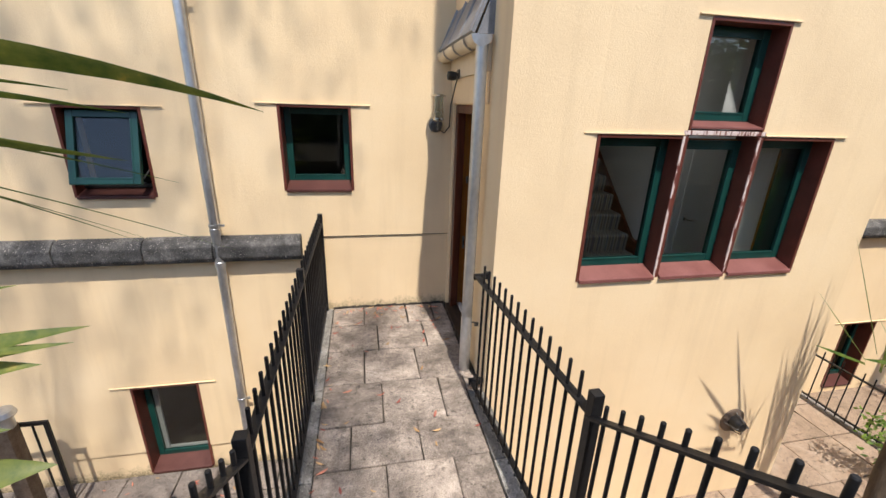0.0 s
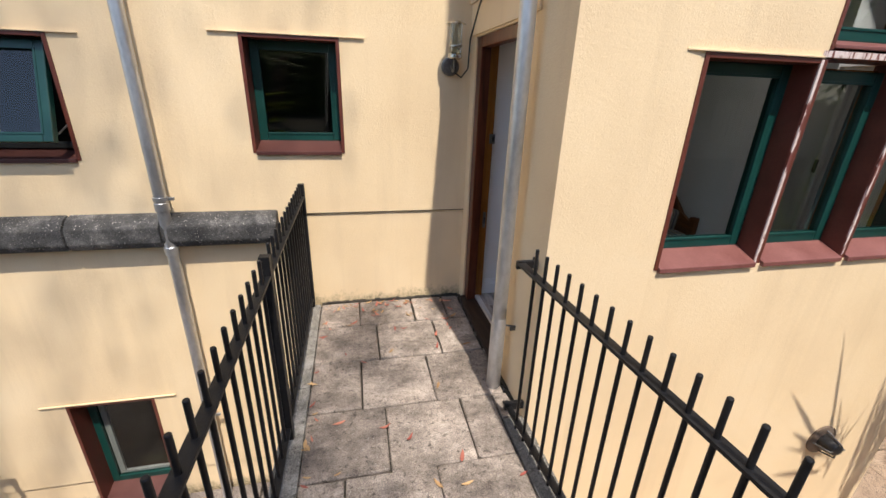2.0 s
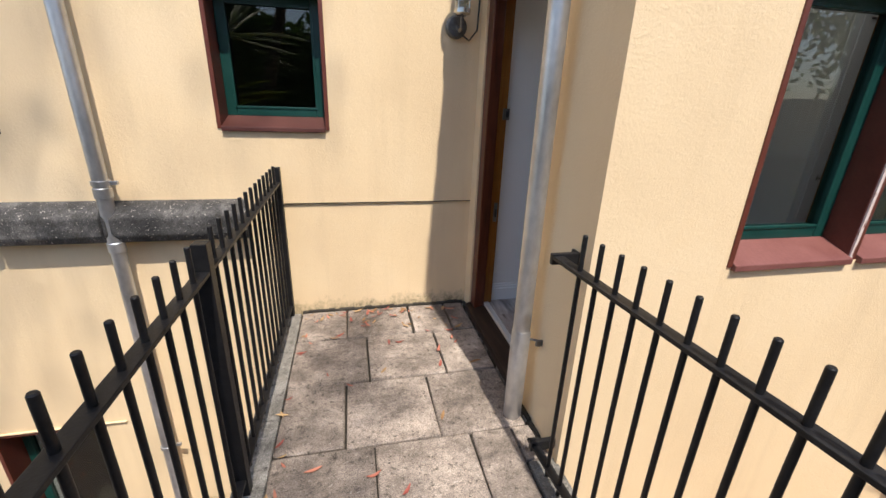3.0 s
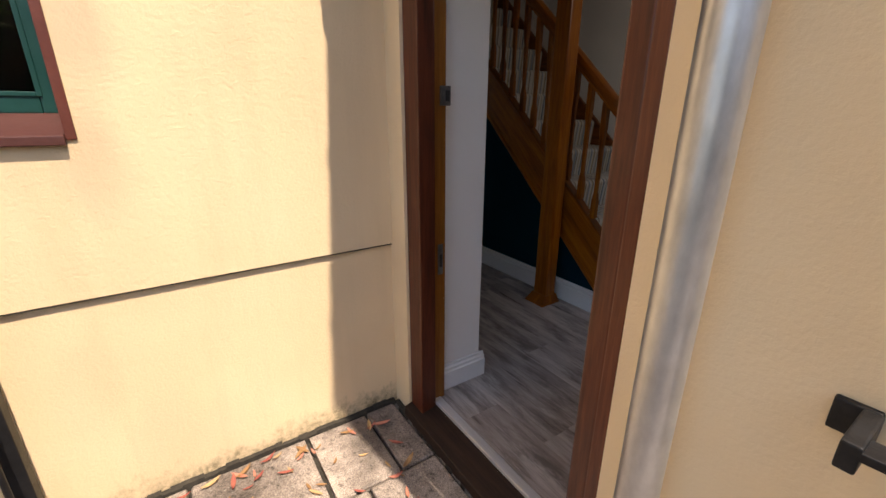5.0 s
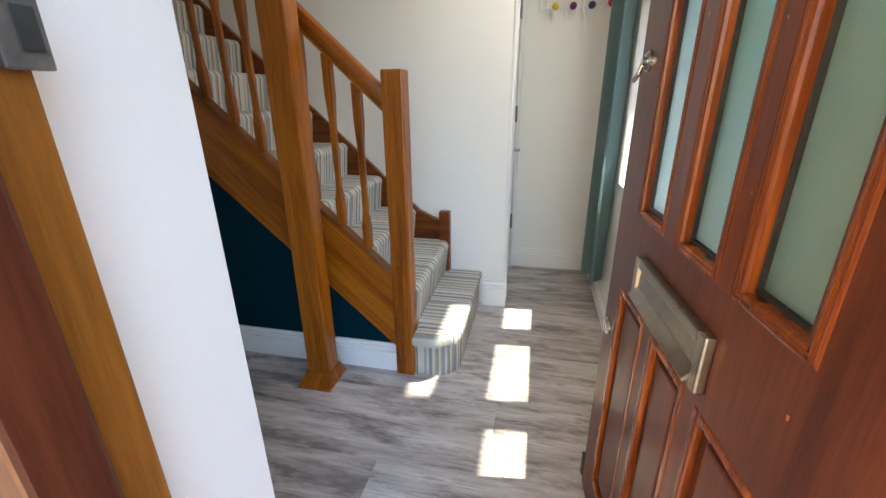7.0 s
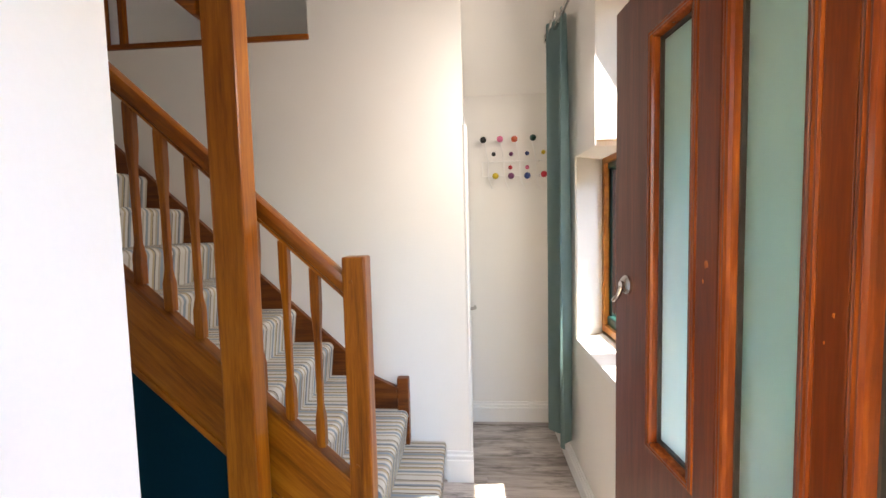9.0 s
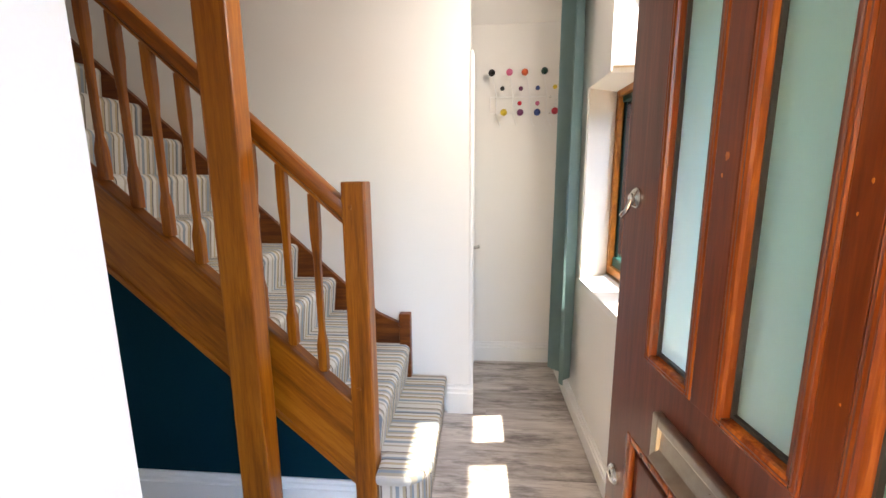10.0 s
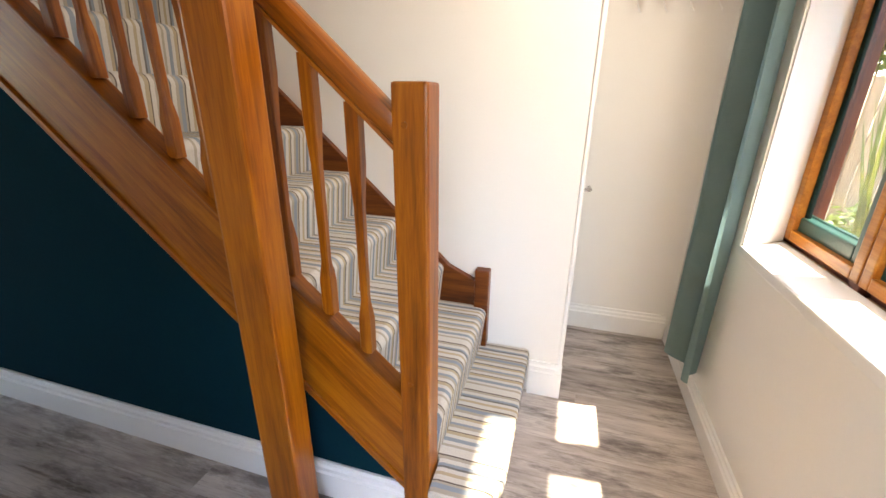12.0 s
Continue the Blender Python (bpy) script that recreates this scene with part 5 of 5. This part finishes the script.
# ---------------------------------------------------------------- plants and garden
def bush(name, label, base, size, n, leaf, rnd, material, category="bush"):
    """Many small leaves on short twigs inside an uneven crown."""
    t = thing(name, base, label, category)
    b = Vector(base)
    bm = B()
    lobes = [Vector((rnd.uniform(-0.6, 0.6), rnd.uniform(-0.6, 0.6), rnd.uniform(0.3, 1.0))) for _ in range(7)]
    for i in range(n):
        c = rnd.choice(lobes)
        d = Vector((rnd.gauss(0, 1), rnd.gauss(0, 1), rnd.gauss(0, 1))).normalized() * rnd.uniform(0.15, 0.48)
        p = b + Vector(((c.x + d.x) * size[0], (c.y + d.y) * size[1], max(0.03, (c.z + d.z) * size[2])))
        u = Vector((rnd.gauss(0, 1), rnd.gauss(0, 1), rnd.gauss(0, 0.6))).normalized()
        w = u.orthogonal().normalized()
        L = leaf * rnd.uniform(0.6, 1.3)
        vs = [bm.verts.new(p - u * L), bm.verts.new(p + w * L * 0.42), bm.verts.new(p + u * L), bm.verts.new(p - w * L * 0.42)]
        bm.faces.new(vs)
    part("foliage", bm, material, t)
    for c in lobes:
        part("stem", tube(b, b + Vector((c.x * size[0], c.y * size[1], c.z * size[2])), 0.012 * size[2], 6, 0.004 * size[2]), BARK, t)
    return t


rnd = random.Random(11)
SH = Vector((4.0, 2.05, 0.10))
SQ = thing("cabbage_palm", (SH.x, SH.y, TERR), "tall spiky cabbage palm beside the terrace wall", "palm")
part("trunk", sweep([(SH.x + 0.1, SH.y - 0.05, TERR), (SH.x + 0.04, SH.y, -0.6), tuple(SH)], [0.07, 0.055, 0.05], 12), BARK, SQ, "", True)
bush("bush", "yellow-green leafy bush beside the terrace fence", (5.35, 2.35, TERR), (0.5, 0.5, 0.55), 900, 0.03, rnd, BUSHLEAF)

# a palm-like plant on a stem beside the steps, its leaves reaching over the rail
PB = Vector((-1.02, 1.25, 1.93))
SP = thing("cabbage_palm", (PB.x, PB.y, YARD), "spiky green cabbage palm beside the steps", "palm")
part("trunk", sweep([(PB.x + 0.05, PB.y, YARD), (PB.x + 0.02, PB.y + 0.02, -0.6), (PB.x, PB.y, 0.6), (PB.x, PB.y, PB.z)], [0.09, 0.07, 0.06, 0.05], 12), BARK, SP, "", True)


def palm_leaf(end, sag, w, parent, start=PB, material=LEAF, turn=1.0):
    """One long pointed leaf from the crown to its tip."""
    bm = B()
    prev = None
    end = Vector(end)
    m = 12
    for k in range(m + 1):
        f = k / m
        p = start.lerp(end, f) + Vector((0, 0, sag * 4 * f * (1 - f)))
        d = (end - start).normalized()
        side = d.cross(Vector((0, 0, 1))).normalized() * turn
        side = (side + Vector((0, 0, 0.9))).normalized()
        ww = w * (0.6 + 0.8 * f if f < 0.5 else (1 - ((f - 0.5) / 0.5) ** 1.5)) + 0.0005
        q = [bm.verts.new(p + side * ww), bm.verts.new(p - d.cross(side) * ww * 0.25), bm.verts.new(p - side * ww)]
        if prev:
            for j in range(2):
                bm.faces.new((prev[j], prev[j + 1], q[j + 1], q[j]))
        prev = q
    part("leaf", bm, material, parent, "", True)


for tip, sag, w in (((0.075, 1.41, 1.872), 0.075, 0.036), ((-0.21, 1.40, 1.765), 0.0, 0.026), ((-0.17, 1.35, 1.865), 0.02, 0.016), ((-0.30, 1.42, 1.905), 0.02, 0.012), ((-0.16, 1.5, 1.70), 0.02, 0.006), ((-0.27, 1.5, 1.55), 0.03, 0.007),
                    ((-0.22, 1.45, 1.57), 0.02, 0.004), ((-0.05, 1.5, 1.52), 0.02, 0.004)):
    palm_leaf(tip, sag, w, SP, PB, LEAFYELLOW if w > 0.02 else LEAF)
PB2 = Vector((-1.05, 1.27, 0.92))
for tip, sag, w in (((-0.381, 1.420, 1.364), 0.03, 0.016), ((-0.413, 1.400, 1.333), 0.04, 0.012), ((-0.477, 1.380, 1.291), 0.05, 0.024), ((-0.533, 1.400, 0.971), 0.06, 0.034), ((-0.463, 1.360, 1.354), 0.03, 0.012), ((-0.487, 1.400, 1.488), 0.02, 0.010), ((-0.568, 1.360, 1.130), 0.05, 0.020)):
    palm_leaf(tip, sag, w * 1.9, SP, Vector((PB2.x, PB2.y, tip[2] - 0.12)), LEAFYELLOW, -1.0)
for i in range(46):
    a = rnd.uniform(radians(75), radians(330))
    L = rnd.uniform(0.5, 0.95)
    e = rnd.uniform(-0.7, 1.0)
    palm_leaf(PB + Vector((math.cos(a) * L, math.sin(a) * L, e * 0.8)), rnd.uniform(0.0, 0.12), rnd.uniform(0.014, 0.026), SP)

for i in range(78):
    foot = SH + Vector((rnd.uniform(-0.12, 0.25), rnd.uniform(-0.1, 0.1), rnd.uniform(-0.1, 0.15)))
    rise = rnd.uniform(0.75, 1.62)
    out = rnd.uniform(-0.42, 0.55) * (1.15 - 0.35 * rise)
    palm_leaf(foot + Vector((out, rnd.uniform(-0.25, 0.2), rise)), 0.0, rnd.uniform(0.012, 0.021), SQ, foot, LEAF)
for i in range(16):
    foot = SH + Vector((rnd.uniform(-0.50, -0.30), rnd.uniform(-0.1, 0.1), rnd.uniform(0.25, 0.4)))
    palm_leaf(foot + Vector((rnd.uniform(-0.55, 0.15), rnd.uniform(-0.2, 0.2), rnd.uniform(0.1, 0.85))), 0.0, rnd.uniform(0.009, 0.014), SQ, foot, LEAF)

# capped vent post and dark panel low beside the courtyard wall
VP = thing("vent_post", (-2.62, 3.62, YARD), "square post with a galvanised cowl beside the courtyard wall", "vent post")
part("shaft", box(-2.68, -2.56, 3.56, 3.68, YARD, -0.66, 0.006), RUST, VP)
part("cowl", lathe((-2.60, 3.62, -0.66), [(0.06, 0), (0.06, 0.10), (0.085, 0.11), (0.09, 0.125), (0.075, 0.16), (0.02, 0.18)], 20), GALV, VP, "galvanised round cowl", True)
CG = thing("iron_gate", (-2.75, 3.72, YARD), "dark iron gate panel beside the courtyard wall", "gate")
part("gate_frame", frame_bm("y", 3.72, 3.745, -3.25, -2.40, YARD + 0.02, -0.72, 0.035, 0.004), IRON, CG)
for i in range(5):
    part("bar", tube((-2.52 - 0.14 * i, 3.732, YARD + 0.05), (-2.52 - 0.14 * i, 3.732, -0.75), 0.009, 8), IRON, CG)


# tree on the bank, whose leaves dapple the sun on the walls
def tree(name, label, base, height, crown_c, crown_r, n, leaf, rnd, limbs=7, material=TREELEAF):
    t = thing(name, base, label, "tree")
    b, c = Vector(base), Vector(crown_c)
    mid = b.lerp(c, 0.55)
    part("trunk", sweep([b, b.lerp(mid, 0.5) + Vector((0.05, -0.04, 0)), mid, c], [0.16, 0.10, 0.028, 0.012], 12), BARK, t, "", True)
    ends = []
    for i in range(limbs):
        e = c + Vector((rnd.uniform(-1, 1) * crown_r[0], rnd.uniform(-1, 1) * crown_r[1], rnd.uniform(-0.5, 1) * crown_r[2])) * 0.75
        ends.append(e)
        part("limb", sweep([mid, mid.lerp(e, 0.5) + Vector((0, 0, 0.15)), e], [0.015, 0.011, 0.005], 8), BARK, t, "", True)
    bm = B()
    for i in range(n):
        e = rnd.choice(ends)
        p = e + Vector((rnd.gauss(0, 0.33) * crown_r[0], rnd.gauss(0, 0.33) * crown_r[1], rnd.gauss(0, 0.33) * crown_r[2]))
        u = Vector((rnd.gauss(0, 1), rnd.gauss(0, 1), rnd.gauss(0, 0.7))).normalized()
        w = u.orthogonal().normalized()
        L = leaf * rnd.uniform(0.6, 1.3)
        bm.faces.new([bm.verts.new(p - u * L), bm.verts.new(p + w * L * 0.4), bm.verts.new(p + u * L), bm.verts.new(p - w * L * 0.4)])
    part("crown", bm, material, t)
    return t


tree("tree", "broad leafy garden tree on the bank behind the steps", (-3.4, -2.2, 0.70), 6, (-1.6, 0.1, 9.2), (2.2, 1.1, 1.8), 1500, 0.055, random.Random(21), 12)
tree("tree", "slender leafy garden tree on the bank behind the steps", (-1.6, -3.4, 0.70), 6, (0.62, -2.0, 9.0), (0.50, 0.9, 1.0), 650, 0.06, random.Random(4), 7)
tree("tree", "leafy garden tree behind the fence", (6.5, -4.5, 0.70), 5, (6.3, -4.3, 4.4), (2.2, 1.6, 1.6), 3200, 0.08, random.Random(8))

# clipped hedge along the back of the bank, mirrored in the panes
HG = thing("hedge", (1.0, -6.2, 0.70), "tall dense green hedge along the garden bank", "hedge")
hrnd = random.Random(61)
bm = B()
for i in range(9000):
    px = hrnd.uniform(-11.0, 12.0)
    ht = 3.1 + 0.5 * math.sin(px * 0.9) + 0.3 * math.sin(px * 2.3 + 1.0)
    p = Vector((px, -6.2 + hrnd.gauss(0, 0.32), 0.72 + ht * hrnd.random() ** 0.8))
    u = Vector((hrnd.gauss(0, 1), hrnd.gauss(0, 1), hrnd.gauss(0, 0.7))).normalized()
    w = u.orthogonal().normalized()
    L = hrnd.uniform(0.07, 0.16)
    bm.faces.new([bm.verts.new(p - u * L), bm.verts.new(p + w * L * 0.45), bm.verts.new(p + u * L), bm.verts.new(p - w * L * 0.45)])
part("foliage", bm, TREELEAF, HG)
# solid blocks added inside the hedge to keep bright gaps out of reflections
core = B()
for i in range(46):
    px = -11.0 + 0.5 * i
    ht = 2.9 + 0.5 * math.sin(px * 0.9) + 0.3 * math.sin(px * 2.3 + 1.0)
    box(px, px + 0.5, -6.30, -6.10, 0.70, 0.70 + ht, 0, core)
part("gap_blocker", core, TREELEAF, HG, "solid blocks added to close the bright gaps in the hedge")
for i in range(16):
    px = -10.5 + 1.45 * i
    part("stem", sweep([(px, -6.2, 0.70), (px + 0.1, -6.15, 1.9), (px - 0.05, -6.25, 3.2)], [0.05, 0.035, 0.012], 8), BARK, HG, "", True)

# timber fence and bushes seen from the hall window
FENCETOP = 1.55
FE = thing("timber_fence", (7.6, 0.5, YARD), "weathered vertical board fence east of the terrace", "fence")
for i in range(52):
    y = -3.0 + 0.132 * i
    h = random.Random(i).uniform(-0.015, 0.015)
    part("board", box(7.60, 7.62, y, y + 0.112, YARD, FENCETOP + h, 0.003), FENCEWOOD, FE)
for z in (-1.2, 0.6):
    part("rail", box(7.62, 7.67, -3.0, 3.87, z, z + 0.08), FENCEWOOD, FE)
for i, (x, y) in enumerate(((6.9, 0.9), (7.0, -0.2), (6.8, -1.2), (7.1, 1.8), (6.6, -2.0))):
    bush("bush", "bright green leafy shrub in front of the board fence", (x, y, YARD), (0.45, 0.55, 1.5 + 0.35 * (i % 3)), 1500, 0.05, random.Random(40 + i), BUSHLEAF)
tree("tree", "bright leafy tree beyond the board fence", (9.2, -0.5, YARD), 4, (9.0, 0.0, 2.2), (1.5, 2.4, 1.2), 6500, 0.10, random.Random(33), 12, BUSHLEAF)


# ---------------------------------------------------------------- pieces: paving, floorboards, fallen leaves
def paving(parent, cells, z0, z1, material, gap, rnd, bevel=0.006, tilt=0.004):
    for x0, x1, y0, y1 in cells:
        g = gap * rnd.uniform(0.6, 1.3)
        dz = rnd.uniform(-tilt, tilt)
        own = box(x0 + g, x1 - g, y0 + g, y1 - g, z0, z1 + dz, bevel, seg=1)
        for v in own.verts:
            v.co.x += rnd.uniform(-0.004, 0.004)
            v.co.y += rnd.uniform(-0.004, 0.004)
        part("slab", own, material, parent)


def rows_to_cells(rows, x0, x1):
    cells = []
    for y1, y0, joints in rows:
        xs = [x0, *joints, x1]
        cells += [(a, b, y0, y1) for a, b in zip(xs, xs[1:])]
    return cells


walkway = bpy.data.objects["walkway"]
courtyard = bpy.data.objects["pavement_courtyard"]
terrace = bpy.data.objects["pavement_terrace"]
prnd = random.Random(5)
paving(walkway, rows_to_cells(((4.064, 3.716, (0.256, 0.655, 0.905)), (3.716, 3.308, (0.364, 0.768)), (3.308, 2.892, (0.252, 0.654))), -0.034, 1.042), -0.06, 0.0, SLAB, 0.0050, prnd)
paving(walkway, rows_to_cells(((2.892, 2.487, (0.366, 0.776)), (2.487, 2.160, (0.160, 0.572)), (2.160, 1.76, (0.36, 0.74)), (1.76, 1.40, (0.2, 0.6))), -0.034, 0.962), -0.06, 0.0, SLAB, 0.0050, prnd)
for a, b in ((4.06, 3.1), (3.1, 2.1), (2.1, 1.41)):
    part("kerb", box(-0.150, -0.034, b + 0.003, a - 0.003, -0.16, 0.006, 0.010), KERB, walkway)
for a, b in ((2.70, 2.1), (2.1, 1.41)):
    part("kerb", box(0.966, 1.082, b + 0.003, a - 0.003, -0.16, 0.002, 0.008), KERB, walkway)
part("kerb", box(1.044, 1.066, 2.90, 4.06, -0.16, -0.006, 0.004), KERB, walkway)
part("kerb", box(0.966, 1.066, 2.71, 2.885, -0.16, -0.002, 0.006), SLAB, walkway)
# dirt packed into the angle between paving and walls
drt = random.Random(9)
own = B()
x = -0.03
while x < 1.05:
    w = drt.uniform(0.02, 0.05)
    d, h = drt.uniform(0.004, 0.016), drt.uniform(0.004, 0.016)
    box(x, min(x + w, 1.055), YB - d, YB + 0.0125, -0.02, h, 0, own)
    x += w
y = 2.76
while y < 4.05:
    w = drt.uniform(0.02, 0.05)
    box(1.052 - drt.uniform(0.0, 0.012), 1.0685, y, y + w, -0.02, drt.uniform(0.002, 0.012), 0, own)
    y += w
part("dirt", own, JOINT, walkway, "black dirt and moss in the angle of the wall")
cells = []
y = YB - 0.005
while y > 1.6:
    h = prnd.uniform(0.36, 0.5)
    x = -5.6
    while x < -0.14:
        w = prnd.uniform(0.34, 0.62)
        cells.append((x, min(x + w, -0.12), y - h, y))
        x += w
    y -= h
paving(courtyard, cells, YARD - 0.06, YARD, COURT, 0.006, prnd)
cells = []
y = 4.04
while y > 0.6:
    h = prnd.uniform(0.42, 0.58)
    x = 1.12
    while x < 5.6:
        w = prnd.uniform(0.45, 0.75)
        if y - h > YW - 0.02 and x + w < 4.02:
            x += w
            continue
        cells.append((x, min(x + w, 5.62), y - h, y))
        x += w
    y -= h
paving(terrace, cells, TERR - 0.06, TERR, WARMSTONE, 0.005, prnd)
part("kerb", box(5.63, 5.72, 0.6, 4.04, TERR - 0.3, TERR + 0.02, 0.01), KERB, terrace)

structure("floor", box(1.186, 3.754, 3.07, 6.59, -0.02, FL - 0.010), JOINT, "grey oak laminate floor laid in long boards", "floor")
hall_floor = bpy.data.objects["floor"]
x = 1.186
frnd = random.Random(17)
while x < 3.75:
    x1 = min(x + 0.178, 3.754)
    y = 3.062 - frnd.uniform(0, 0.9)
    while y < 6.59:
        y1 = y + 1.14
        a, b = max(y, 3.062), min(y1, 6.59)
        if b - a > 0.02:
            part("floorboard", box(x + 0.0002, x1 - 0.0002, a + 0.0002, b - 0.0002, FL - 0.010, FL, 0.0006, seg=1), LAMINATE, hall_floor)
        y = y1
    x = x1


def leaf_mesh(material, curl):
    bm = B()
    prev = None
    for k in range(7):
        f = k / 6
        w = 0.0075 * math.sin(math.pi * min(1, f * 0.97 + 0.02)) ** 0.8
        z = 0.002 + curl * (f - 0.5) ** 2
        q = [bm.verts.new((-0.03 + 0.06 * f, w, z + 0.002)), bm.verts.new((-0.03 + 0.06 * f, 0, z)), bm.verts.new((-0.03 + 0.06 * f, -w, z + 0.002))]
        if prev:
            for j in range(2):
                bm.faces.new((prev[j], prev[j + 1], q[j + 1], q[j]))
        prev = q
    me = bpy.data.meshes.new("fallen_leaf")
    bm.to_mesh(me)
    bm.free()
    me.materials.append(material)
    return me


lmeshes = [leaf_mesh(REDLEAF, 0.02), leaf_mesh(TANLEAF, 0.03), leaf_mesh(REDLEAF, 0.05), leaf_mesh(TANLEAF, 0.0)]
lrnd = random.Random(9)
for i in range(120):
    if i < 60:
        p = (lrnd.uniform(0.0, 1.0), 4.05 - abs(lrnd.gauss(0, 0.22)), 0.006)
    elif i < 78:
        p = (-0.03 + abs(lrnd.gauss(0, 0.03)), lrnd.uniform(2.0, 3.3), 0.010)
    elif i < 96:
        p = (lrnd.uniform(0.0, 0.98), lrnd.uniform(1.9, 3.7), 0.006)
    else:
        p = (lrnd.uniform(-2.6, -1.0), lrnd.uniform(3.6, 4.0), YARD + 0.006)
    k = lrnd.randrange(4)
    ob = new("fallen_leaf", lmeshes[k])
    ob.matrix_world = pose(p[0] * U, p[1] * U, p[2] * U, lrnd.uniform(-6, 6), lrnd.uniform(-6, 6), lrnd.uniform(0, 360)) @ Matrix.Scale(lrnd.uniform(0.6, 1.35), 4)
    tagged(ob, "curled dry %s leaf fallen on the stone paving" % ("red" if k % 2 == 0 else "tan"), "fallen leaf", "fallen leaves on the paving")
